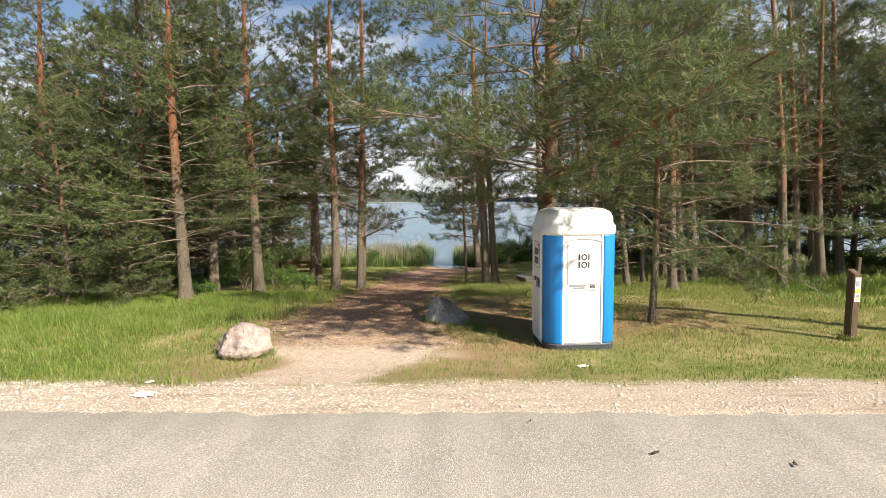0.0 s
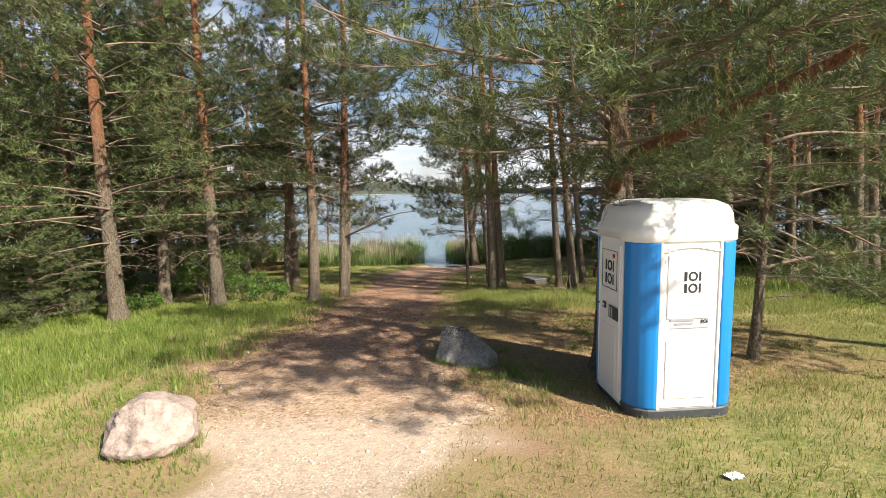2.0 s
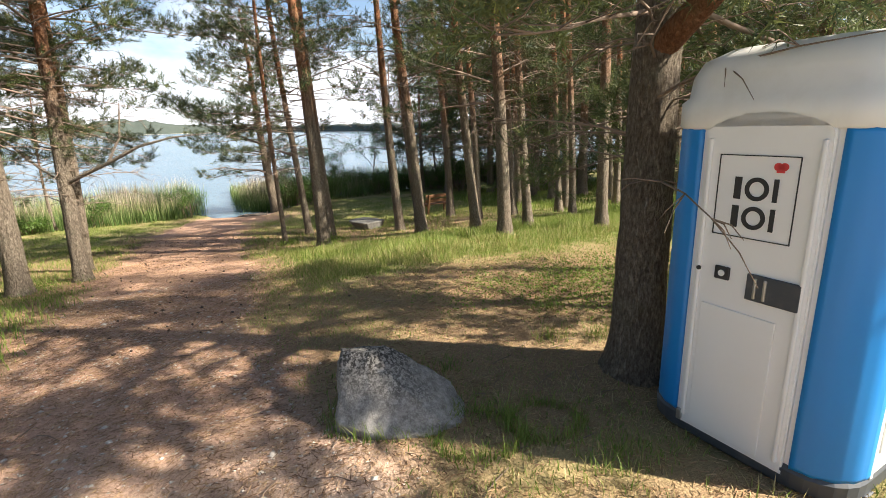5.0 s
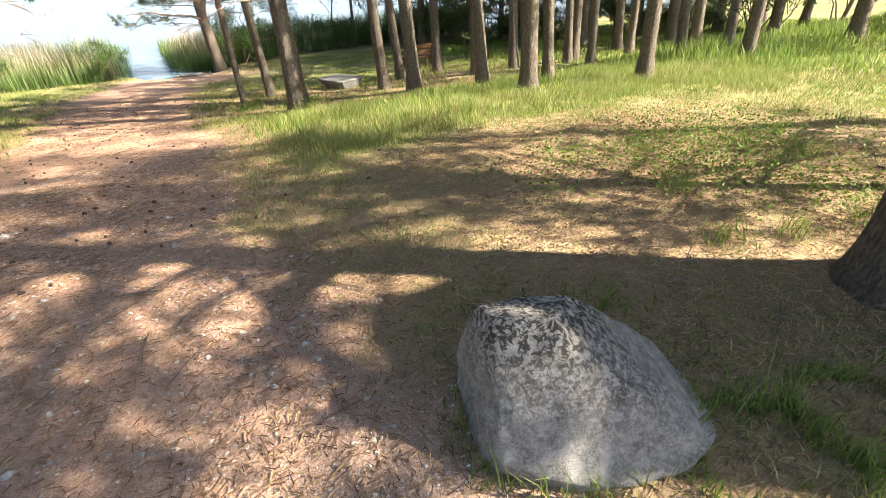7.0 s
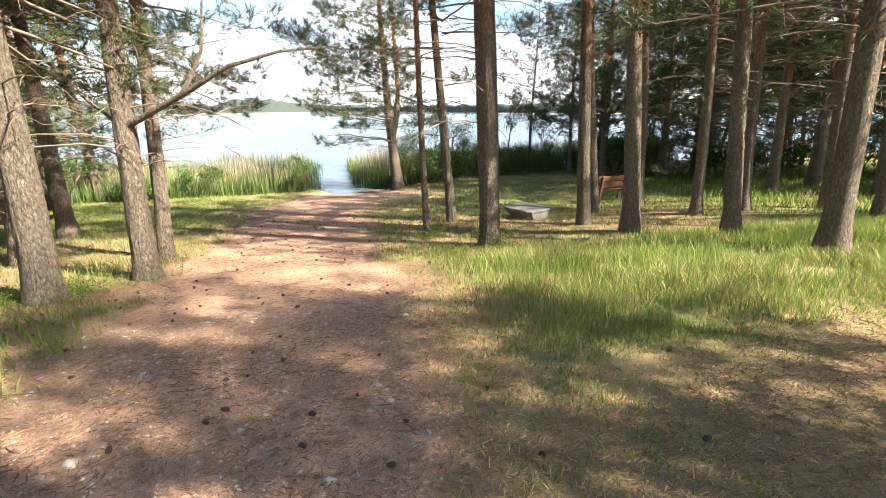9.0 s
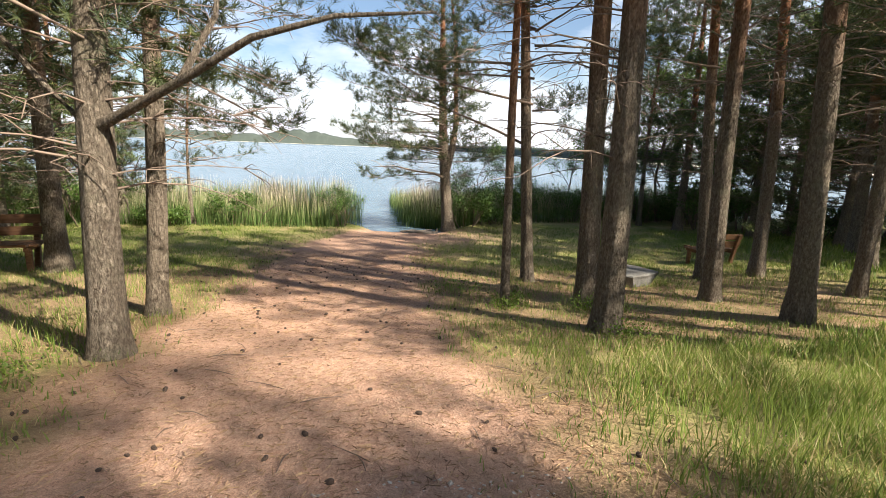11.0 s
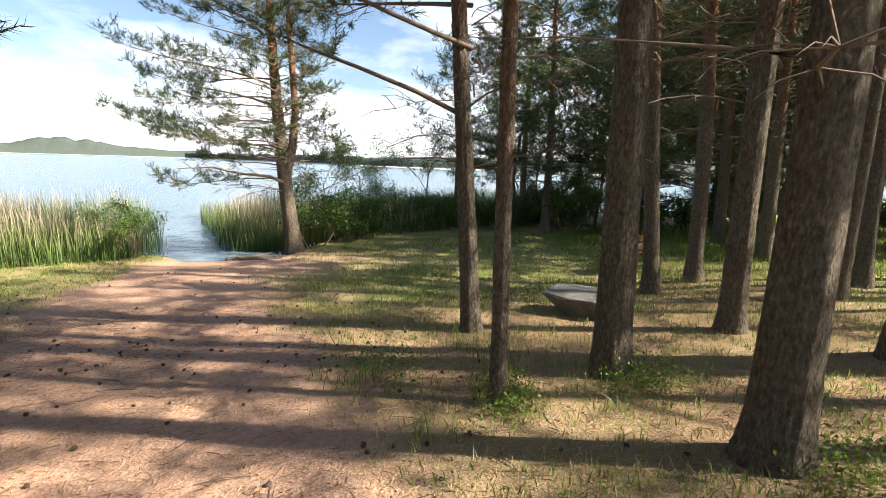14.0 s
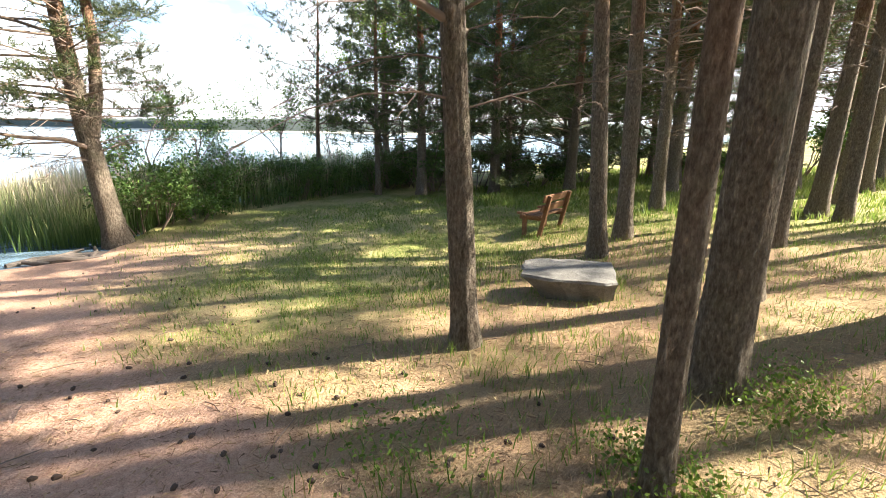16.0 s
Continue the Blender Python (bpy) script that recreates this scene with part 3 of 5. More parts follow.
def pine_parts(name, height, base, radius, whorl=0.42, per=4, droop=0.25, dead=8, dead_from=1.2, density=1.0, needles=16, width=0.012, lean=None, seed=1, low=1.0, sides=4, arms=(), full=False, top=1.0, candles=0.0):
    """Meshes of a pine's limbs, of its needles and, if it has any, of its fresh candles. base: height of the lowest green limb; lean: a direction in which limbs grow longer; arms: extra limbs (height, azimuth, length, rise, and x, y where they spring from); top: how full the upper crown is."""
    r = random.Random(seed)
    V, T, at, axis, size = [], [], [], [], []
    tips = []

    def shoots(p, d, n):
        """A brush of shoots at a twig's end, turned up to the light."""
        for k in range(n):
            s = d * r.uniform(0.2, 1.0) + Vector((r.uniform(-.9, .9), r.uniform(-.9, .9), r.uniform(-.2, 1.0)))
            at.append(tuple(p + Vector((r.uniform(-.05, .05), r.uniform(-.05, .05), r.uniform(-.03, .05)))))
            axis.append(tuple(s))
            size.append(r.uniform(0.75, 1.3))
        if r.random() < candles:
            tips.append(p)

    def twig(p, d, length):
        end = p + d * length
        w = d.orthogonal().normalized() * 0.006
        b = len(V)
        V.extend((tuple(p - w), tuple(p + w), tuple(end)))
        T.append((b, b + 1, b + 2))
        shoots(p.lerp(end, 0.55), d, max(1, round(1.3 * density)))
        shoots(end, d, max(2, round(2.6 * density)))

    def spray(p, d, length):
        """A side branch: a bent stem with twigs towards its end, in a loose pad."""
        mid = p + d * length * 0.5 + Vector((0, 0, -0.06 * length))
        end = p + d * length + Vector((0, 0, 0.10 * length))
        tube(V, T, [p, mid, end], [0.004 + 0.006 * length, 0.003 + 0.004 * length, 0.003], 3)
        n = max(3, round(length * 7.5))
        for k in range(n):
            f = 0.30 + 0.70 * k / (n - 1)
            q = p.lerp(mid, f * 2) if f < 0.5 else mid.lerp(end, f * 2 - 1)
            t = (d * r.uniform(0.2, 0.9) + Vector((r.uniform(-1, 1), r.uniform(-1, 1), r.uniform(-0.35, 0.6)))).normalized()
            twig(q, t, r.uniform(0.10, 0.26))

    def limb(z, az, length, rise, bare=0.3, lush=1.0, ox=0.0, oy=0.0):
        out = Vector((math.cos(az), math.sin(az), 0))
        side = Vector((-out.y, out.x, 0))
        bend, wig = r.uniform(-0.25, 0.25), r.uniform(-0.12, 0.12)
        pts = []
        for k in range(7):
            f = k / 6
            pts.append(Vector((ox, oy, z)) + out * (length * f) + side * (bend * length * f * f + wig * math.sin(f * 5)) + Vector((0, 0, rise * length * f - droop * length * f * f + 0.16 * length * f ** 4 + 0.05 * wig * length * math.sin(f * 9))))
        r0 = 0.007 + 0.0075 * length
        tube(V, T, pts, [r0 * (1 - 0.85 * k / 6) for k in range(7)], sides)
        f, s = bare + 0.1, 1
        while f < 0.97:
            k = min(5, int(f * 6))
            p = pts[k].lerp(pts[k + 1], f * 6 - k)
            d = (pts[k + 1] - pts[k]).normalized()
            t = (d * r.uniform(0.4, 0.9) + side * s * r.uniform(0.5, 1.0) + Vector((0, 0, r.uniform(-0.15, 0.35)))).normalized()
            spray(p, t, r.uniform(0.30, 0.62) * min(1.0, 0.35 + length * 0.25) * (1.25 - 0.5 * f))
            s = -s
            f += r.uniform(0.16, 0.34) / max(0.8, length) / lush
        spray(pts[-2], (pts[-1] - pts[-2]).normalized(), length / 6 + 0.15)

    z = base
    while z < height - 0.4:
        f = (z - base) / (height - base)
        prof = radius * (0.55 + 0.45 * min(1, f * 4 + low)) * (1 - f) ** 0.7 + 0.3
        sparse = (1.0 if z < 8 or full else 0.6) * (1 if f < 0.3 else top)
        turn = r.uniform(0, 6.28)
        for k in range(per):
            if r.random() > sparse:
                continue
            az = turn + 2 * math.pi * k / per + r.uniform(-0.5, 0.5)
            grow = 1.0
            if lean is not None:
                grow = 0.7 + 0.55 * max(-0.4, math.cos(az - lean))
            limb(z + r.uniform(-.15, .15), az, prof * grow * r.uniform(0.55, 1.15), r.uniform(0.05, 0.40) + 0.5 * f, 0.40 if prof > 1.2 else 0.2)
        z += whorl * (1.0 if z < 8 or full else 1.5)
    for (z, az, length, rise, *spring) in arms:
        limb(z, az, length, rise, 0.26, 1.3, *spring)
    for k in range(dead):
        z, az, length = r.uniform(dead_from, base + 1.5), r.uniform(0, 2 * math.pi), r.uniform(0.3, 1.7)
        out = Vector((math.cos(az), math.sin(az), 0))
        side = Vector((-out.y, out.x, 0))
        sag, sway = r.uniform(0.1, 0.5), r.uniform(-0.22, 0.22)
        pts = [Vector((0, 0, z)) + out * length * f + side * (sway * f * f + r.uniform(-.03, .03)) * length + Vector((0, 0, length * (0.3 * f - sag * f * f))) for f in (0, .25, .5, .75, 1)]
        tube(V, T, pts, [0.003 + 0.0065 * length * (1 - f) for f in (0, .25, .5, .75, 1)], 4)
        for j in range(int(length * 6)):
            k2 = r.randint(1, 4)
            d = (out * r.uniform(0.2, 1) + side * r.uniform(-1, 1) + Vector((0, 0, r.uniform(-.7, .4)))).normalized()
            e = pts[k2] + d * r.uniform(0.12, 0.45)
            tube(V, T, [pts[k2], pts[k2].lerp(e, 0.6) + Vector((0, 0, 0.03)), e], [0.005, 0.004, 0.002], 3)
    out = [quick(name + "_limbs", V, T), needle_mesh(name + "_crown", at, axis, size, needles, 0.095, width)]
    if tips:
        up = [(r.uniform(-.2, .2), r.uniform(-.2, .2), 1.0) for p in tips]
        out.append(needle_mesh(name + "_candles", [tuple(p) for p in tips], up, [r.uniform(0.6, 1.1) for p in tips], 26, 0.045, 0.009, 0.62))
    return out


def trunk_mesh(name, height, r0, seed=0, sides=12, levels=18, bend=0.12, lean=(0, 0), rough=0.03, flare=0.35):
    """A tapering, slightly crooked trunk with a flared foot and ridged bark."""
    r = random.Random(seed)
    ph, ph2 = r.uniform(0, 6), r.uniform(0, 6)
    zs = np.concatenate([[-0.25], np.linspace(0, 1, levels) ** 1.15 * height])
    ang = np.arange(sides) * 2 * np.pi / sides
    V, T = [], []
    for i, z in enumerate(zs):
        f = max(0, z) / height
        rad = r0 * (1 - 0.82 * f ** 0.9) * (1 + flare * math.exp(-max(0, z) / 0.16))
        cx = bend * math.sin(f * 4 + ph) - bend * math.sin(ph) + lean[0] * max(0, z)
        cy = bend * math.sin(f * 3.1 + ph2) - bend * math.sin(ph2) + lean[1] * max(0, z)
        ridge = np.array([noise.noise(Vector((math.cos(t) * 5.5, math.sin(t) * 5.5, z * 1.3 + seed))) + 0.6 * noise.noise(Vector((math.cos(t) * 13, math.sin(t) * 13, z * 3.5 + seed))) for t in ang])
        rr = rad * (1 + rough * 2.2 * ridge)
        for t, q in zip(ang, rr):
            V.append((cx + math.cos(t) * q, cy + math.sin(t) * q, z))
    for i in range(len(zs) - 1):
        for s in range(sides):
            p, q = i * sides + s, i * sides + (s + 1) % sides
            T += [(p, q, q + sides), (p, q + sides, p + sides)]
    return quick(name, V, T, True)


FOREST_KINDS = [
    pine_parts("forest_pine_a", 11.5, 3.7, 2.2, 0.52, 5, 0.22, 46, 1.3, 1.2, 12, 0.016, seed=11),
    pine_parts("forest_pine_b", 12.0, 4.2, 2.1, 0.52, 5, 0.15, 46, 1.4, 1.2, 12, 0.016, seed=12),
    pine_parts("forest_pine_c", 11.0, 3.5, 2.2, 0.52, 5, 0.28, 40, 1.4, 1.2, 12, 0.016, seed=13),
]
MIDDLE_KIND = pine_parts("half_open_pine", 10.0, 2.9, 1.9, 0.5, 4, 0.25, 24, 1.5, 1.0, 10, 0.016, seed=19)
THIN_KINDS = [
    pine_parts("thin_forest_pine_a", 10.5, 3.9, 1.7, 0.60, 3, 0.2, 20, 1.9, 0.9, 10, 0.015, seed=16, top=0.6),
    pine_parts("thin_forest_pine_b", 11.0, 4.4, 1.6, 0.60, 3, 0.15, 22, 2.1, 0.9, 10, 0.015, seed=17, top=0.6),
    pine_parts("thin_forest_pine_c", 10.0, 3.6, 1.8, 0.60, 3, 0.25, 20, 1.8, 0.9, 10, 0.015, seed=18, top=0.6),
]
EDGE_KINDS = [
    pine_parts("edge_pine_a", 11.0, 1.9, 2.8, 0.50, 5, 0.30, 22, 0.9, 1.1, 9, 0.024, seed=21, full=True),
    pine_parts("edge_pine_b", 11.5, 2.4, 2.7, 0.50, 5, 0.25, 24, 1.1, 1.1, 9, 0.024, seed=22, full=True),
]
LOW_KIND = pine_parts("low_pine", 6.5, 0.4, 2.4, 0.40, 6, 0.30, 8, 0.4, 1.2, 9, 0.022, seed=31)
HANGING_KIND = pine_parts("hanging_pine", 11.0, 4.0, 1.9, 0.60, 4, 0.22, 26, 1.8, 1.1, 16, 0.010, seed=14,
                          arms=((2.8, 0.74, 1.9, -0.22), (3.2, 0.60, 1.7, -0.15), (3.1, 1.1, 2.0, -0.15), (2.7, 1.5, 1.9, -0.2), (3.7, 0.3, 1.7, 0.0), (3.8, 1.6, 2.2, 0.0), (5.2, 0.2, 3.0, 0.1), (6.0, -0.3, 3.2, 0.15), (6.8, 0.3, 3.0, 0.2), (5.6, -0.8, 3.0, 0.15), (7.6, -0.2, 2.8, 0.2), (6.4, -1.3, 2.8, 0.2)))
OVERHANG_KIND = pine_parts("overhanging_pine", 11.0, 4.0, 1.9, 0.60, 4, 0.15, 26, 1.8, 1.1, 16, 0.010, seed=15,
                           arms=((2.3, 2.6, 3.4, 0.50), (3.0, 3.2, 2.8, 0.25), (3.4, 2.2, 2.8, 0.2), (2.9, 0.8, 2.0, 0.1), (3.6, 2.9, 3.0, 0.1), (5.4, 3.3, 3.0, 0.15), (6.2, 2.9, 3.0, 0.2), (7.0, 3.6, 2.8, 0.2), (5.8, 4.1, 2.8, 0.15), (7.8, 3.1, 2.6, 0.2), (6.6, 4.5, 2.6, 0.2)))


def pine(x, y, diameter, kind, turn, label, near=False, lean=(0, 0), height=12.0, needles=None, bark=None, group="pines by the path", scale=1.0):
    tree = thing("pine_tree", pose(x, y, gz(x, y)), label, "pine tree", group)
    sides, levels = (44, 120) if near else (12, 18)
    part("trunk", trunk_mesh("trunk", height, diameter / 2, int(x * 100 + y * 10), sides, levels, 0.10, lean, 0.035 if near else 0.03), bark or BARK, tree)
    m = Matrix.Rotation(math.atan(lean[0]), 4, "Y") @ Matrix.Rotation(-math.atan(lean[1]), 4, "X") @ Matrix.Rotation(turn, 4, "Z") @ Matrix.Scale(scale, 4)
    tagged(part("branchwork", kind[0], TWIG, tree, m=m), kind="stuff")
    tagged(part("crown", kind[1], needles or NEEDLE, tree, m=m), kind="stuff")
    if len(kind) > 2:
        tagged(part("new_growth", kind[2], CANDLE, tree, "pale green upright fresh shoots", m=m), kind="stuff")
    return tree


TALL = "tall pine with grey-brown bark and bare lower limbs"
EDGE = "pine at the wood's edge with low green limbs"
# x, y, diameter, kind, close to the path
STEMS = [
    (-7.5, 14.75, .36, "e0", 0), (-9.5, 16.3, .30, "e1", 0), (-6.3, 17.0, .36, "f0", 0), (-8.4, 18.1, .34, "e0", 0),
    (-4.05, 18.35, .34, "h", 1), (-3.32, 19.2, .29, "f2", 1), (-3.57, 20.8, .23, "h", 1),
    (-5.75, 21.2, .27, "f2", 0), (-6.25, 23.75, .34, "f1", 0), (-9.5, 22.0, .34, "e0", 0),
    (-11.0, 19.4, .34, "e0", 0), (-11.8, 24.5, .34, "e1", 0),
    (0.75, 21.1, .125, "f1", 1), (1.67, 22.82, .215, "o", 1), (1.95, 21.1, .31, "f1", 1), (1.46, 19.62, .31, "f2", 1),
    (4.05, 21.25, .27, "f1", 1), (4.15, 19.85, .30, "f0", 0), (5.25, 18.8, .26, "f1", 0), (4.97, 17.0, .31, "m", 0),
    (7.05, 16.2, .28, "f0", 0), (6.25, 17.9, .24, "f2", 0), 
    (5.5, 23.3, .26, "f0", 0), (6.8, 23.4, .28, "f1", 0), (6.75, 21.3, .23, "f0", 0), (8.2, 21.5, .25, "f1", 0),
    (10.0, 23.8, .30, "g2", 0), (10.0, 21.0, .31, "f0", 0), (8.6, 19.0, .22, "f1", 0), (9.4, 20.6, .24, "f0", 0),
    (10.75, 18.1, .26, "f2", 0), (11.7, 17.5, .26, "f1", 0), (10.45, 16.3, .28, "f0", 0), (12.0, 20.7, .26, "f1", 0),
    (13.2, 22.2, .30, "f0", 0), (13.9, 24.6, .44, "g2", 0), (12.1, 24.4, .32, "g0", 0), (15.4, 21.8, .38, "f1", 0), (14.6, 20.3, .36, "f0", 0),
    (-13.2, 16.8, .34, "e1", 0), (-13.5, 20.5, .34, "e0", 0), (-14.5, 26.0, .36, "e0", 0), (-16.5, 18.0, .36, "e1", 0), (-17.5, 23.5, .36, "e0", 0),
    (-10.2, 28.5, .36, "e0", 0), (-16.0, 30.0, .36, "e1", 0), (-20.0, 20.5, .36, "e0", 0), (-21.0, 27.0, .38, "e0", 0),
    (14.5, 16.0, .36, "f0", 0), (17.0, 22.5, .36, "e1", 0), (13.6, 27.6, .36, "e0", 0), (12.4, 26.2, .34, "f1", 0), (20.0, 23.0, .38, "e0", 0), (22.0, 30.0, .38, "e1", 0), (17.5, 33.0, .38, "e0", 0), (25.0, 24.0, .38, "e1", 0), (24.5, 32.5, .38, "e0", 0), (18.5, 20.0, .38, "f2", 0), (18.0, 25.5, .38, "f0", 0),
]
for i, (x, y, dia, kind, near) in enumerate(STEMS):
    data = {"e": EDGE_KINDS, "f": FOREST_KINDS if x < 0 else THIN_KINDS, "g": FOREST_KINDS, "h": (HANGING_KIND,), "o": (OVERHANG_KIND,), "m": (MIDDLE_KIND,)}[kind[0]][int(kind[1:] or 0)]
    # the stems lean a little towards the light over the path
    lean = ((0.03 if x < 0 else -0.035 if x < 3.5 else -0.07) + 0.012 * math.sin(i * 2.3), 0.012 * math.cos(i * 1.7))
    if (x, y) == (0.75, 21.1):
        lean = (0.0, 0.0)
    tree = pine(x, y, dia, data, 0.0 if kind in "ho" else i * 2.17, "slender young pine with flaking orange bark" if dia < 0.2 else (EDGE if kind[0] == "e" else TALL), bool(near), lean,
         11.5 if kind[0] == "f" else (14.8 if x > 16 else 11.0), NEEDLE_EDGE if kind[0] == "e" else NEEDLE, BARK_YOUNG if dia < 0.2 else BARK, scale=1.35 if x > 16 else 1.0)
    if (x, y) == (-3.32, 19.2):
        V, T = [], []
        tube(V, T, [(0.02, 0, 1.88), (0.35, -0.16, 2.02), (0.85, -0.45, 2.24), (1.40, -0.70, 2.52), (1.95, -0.85, 2.66), (2.6, -0.9, 2.72)], [0.050, 0.038, 0.032, 0.025, 0.017, 0.008], 9)
        tube(V, T, [(0.85, -0.45, 2.24), (1.1, -0.4, 2.7), (1.2, -0.45, 3.3)], [0.03, 0.022, 0.010], 6)
        tube(V, T, [(-0.02, 0, 1.95), (-0.3, 0.1, 2.2), (-0.75, 0.15, 2.75), (-1.0, 0.1, 3.2)], [0.03, 0.026, 0.018, 0.008], 6)
        part("bare_limb", quick("bare_limb", V, T, True), BARK, tree, "thick bare limb rising over the path")

# the broad pine behind the cabin, with limbs that hang over its roof
BROAD_AT = (2.16, 10.66)
broad = pine_parts("broad_pine", 9.0, 3.0, 3.4, 0.60, 4, 0.22, 34, 1.5, 1.1, 16, 0.011, seed=41, top=0.40, candles=0.16,
                   arms=[(2.9 + 0.17 * k, -3.0 + 0.31 * k, 2.9 + 1.1 * abs(math.sin(1.7 * k)), 0.04 + 0.03 * (k % 3)) for k in range(3, 12)]
                   + [(3.6 + 0.14 * k, -2.9 + 0.27 * k, 3.3 + 0.9 * abs(math.sin(2.3 * k)), 0.08) for k in range(2, 12, 2)]
                   + [(4.4 + 0.2 * k, -2.7 + 0.42 * k, 3.4 + 0.6 * math.sin(k), 0.10) for k in range(2, 8)]
                   + [(5.4, 3.0, 3.0, 0.08), (5.0, 2.8, 3.0, 0.10), (5.9, -2.9, 2.8, 0.10), (6.3, 3.1, 2.6, 0.10), (4.35, 3.05, 3.6, 0.03), (3.7, 2.8, 3.2, 0.05), (3.1, -2.5, 3.0, 0.02), (2.8, 0.1, 3.4, -0.04), (2.9, 0.5, 3.0, -0.05), (2.75, -2.0, 1.5, -0.05), (2.8, -1.2, 1.6, -0.08), (2.7, -2.6, 2.0, -0.08), (2.85, -1.65, 1.7, -0.10)]
                   + [(3.25, -0.9, 1.9, 0.0, 0.7, -2.3), (3.6, -1.4, 1.7, 0.05, 0.9, -2.9), (3.0, -1.9, 1.3, 0.0, 0.3, -1.6)])
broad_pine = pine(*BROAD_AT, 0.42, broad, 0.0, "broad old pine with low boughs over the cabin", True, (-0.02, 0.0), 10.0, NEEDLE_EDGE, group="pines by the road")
V, T = [], []
tube(V, T, [(0.0, 0.0, 2.45), (-0.06, -0.45, 2.74), (-0.05, -0.85, 2.88), (0.15, -1.30, 3.02), (0.50, -1.85, 3.22), (0.95, -2.45, 3.50), (1.40, -3.00, 3.85), (2.0, -3.5, 4.2)], [0.10, 0.085, 0.078, 0.072, 0.064, 0.053, 0.04, 0.02], 10)
part("low_limb", quick("low_limb", V, T, True), BARK_RED, broad_pine, "thick orange-brown limb over the cabin roof")
bushy = pine_parts("bushy_pine", 8.6, 1.3, 2.6, 0.46, 6, 0.40, 14, 0.7, 1.0, 14, 0.012, seed=42, lean=0.1, candles=0.08, arms=((1.9, -0.6, 2.1, -0.3), (1.6, -0.8, 1.8, -0.22), (2.2, -1.1, 2.3, -0.25), (1.8, -0.2, 2.0, -0.28), (1.5, -0.45, 1.9, -0.12), (1.6, 2.5, 1.6, -0.1), (1.9, 1.75, 2.5, 0.0), (2.2, 1.5, 2.6, 0.05)))
# an unseen pine, added so that its high crown dapples the path with shade
roadside = pine_parts("shade_pine", 14.0, 9.6, 2.4, 0.6, 4, 0.2, 20, 4.0, 0.9, 10, 0.016, seed=43, full=True)
pine(10.2, 8.2, 0.36, roadside, 0.4, "unseen tall pine added beside the road to shade the path", False, (-0.02, 0), 13.8, group="pines by the road")
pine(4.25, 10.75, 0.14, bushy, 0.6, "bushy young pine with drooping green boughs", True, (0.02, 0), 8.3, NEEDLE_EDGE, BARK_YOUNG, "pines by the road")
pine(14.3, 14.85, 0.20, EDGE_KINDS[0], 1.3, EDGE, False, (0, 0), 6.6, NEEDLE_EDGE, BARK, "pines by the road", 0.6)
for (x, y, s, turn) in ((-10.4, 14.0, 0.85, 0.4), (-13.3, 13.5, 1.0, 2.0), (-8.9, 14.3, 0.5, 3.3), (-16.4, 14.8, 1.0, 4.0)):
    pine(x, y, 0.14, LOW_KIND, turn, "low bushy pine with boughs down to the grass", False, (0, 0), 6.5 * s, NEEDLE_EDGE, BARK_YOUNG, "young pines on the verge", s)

# ---- portable toilet cabin ----
def rounded_square(half, cut, n=7):
    """Corner arcs of a rounded square, as a ring of (x, y)."""
    ring = []
    for k, (sx, sy) in enumerate(((1, 1), (-1, 1), (-1, -1), (1, -1))):
        for j in range(n):
            a = math.pi / 2 * (k + j / (n - 1))
            ring.append((sx * (half - cut) + cut * math.cos(a), sy * (half - cut) + cut * math.sin(a)))
    return ring


def loft(rings):
    """A closed body through rings of (x, y, z)."""
    bm = bmesh.new()
    rows = [[bm.verts.new(p) for p in ring] for ring in rings]
    for r0, r1 in zip(rows, rows[1:]):
        for k in range(len(r0)):
            bm.faces.new((r0[k], r0[(k + 1) % len(r0)], r1[(k + 1) % len(r0)], r1[k]))
    bm.faces.new(rows[0][::-1])
    bm.faces.new(rows[-1])
    return bm


def level(half, cut, z):
    return [(x, y, z) for x, y in rounded_square(half, cut)]


def flat(w, h, d=0.004, at=(0, 0, 0)):
    """A thin plate that faces -y."""
    return box_bm(w, d, h, 0.0, at)


def disc(radius, hole=0.0, d=0.004, at=(0, 0, 0), n=28):
    bm = bmesh.new()
    rings = []
    for r in (radius, max(hole, 0.0005)):
        for y in (-d / 2, d / 2):
            rings.append([bm.verts.new((at[0] + r * math.cos(2 * math.pi * k / n), at[1] + y, at[2] + r * math.sin(2 * math.pi * k / n))) for k in range(n)])
    for p, q in ((0, 1), (2, 0), (1, 3)):
        for k in range(n):
            bm.faces.new((rings[p][k], rings[p][(k + 1) % n], rings[q][(k + 1) % n], rings[q][k]))
    return bm


def emblem(size, material, parent, at, face):
    """Two rows of plain shapes, in the place of the maker's mark."""
    u = size / 5.0
    for row in (1, 0):
        z = (row - 0.5) * 2.6 * u
        part("emblem_block", flat(0.62 * u, 2.0 * u, at=(-1.7 * u, 0, z)), material, parent, m=face @ Matrix.Translation(at))
        part("emblem_ring", disc(1.05 * u, 0.66 * u, at=(0.0, 0, z)), material, parent, m=face @ Matrix.Translation(at))
        part("emblem_block", flat(0.4 * u, 2.0 * u, at=(1.6 * u, 0, z)), material, parent, m=face @ Matrix.Translation(at))


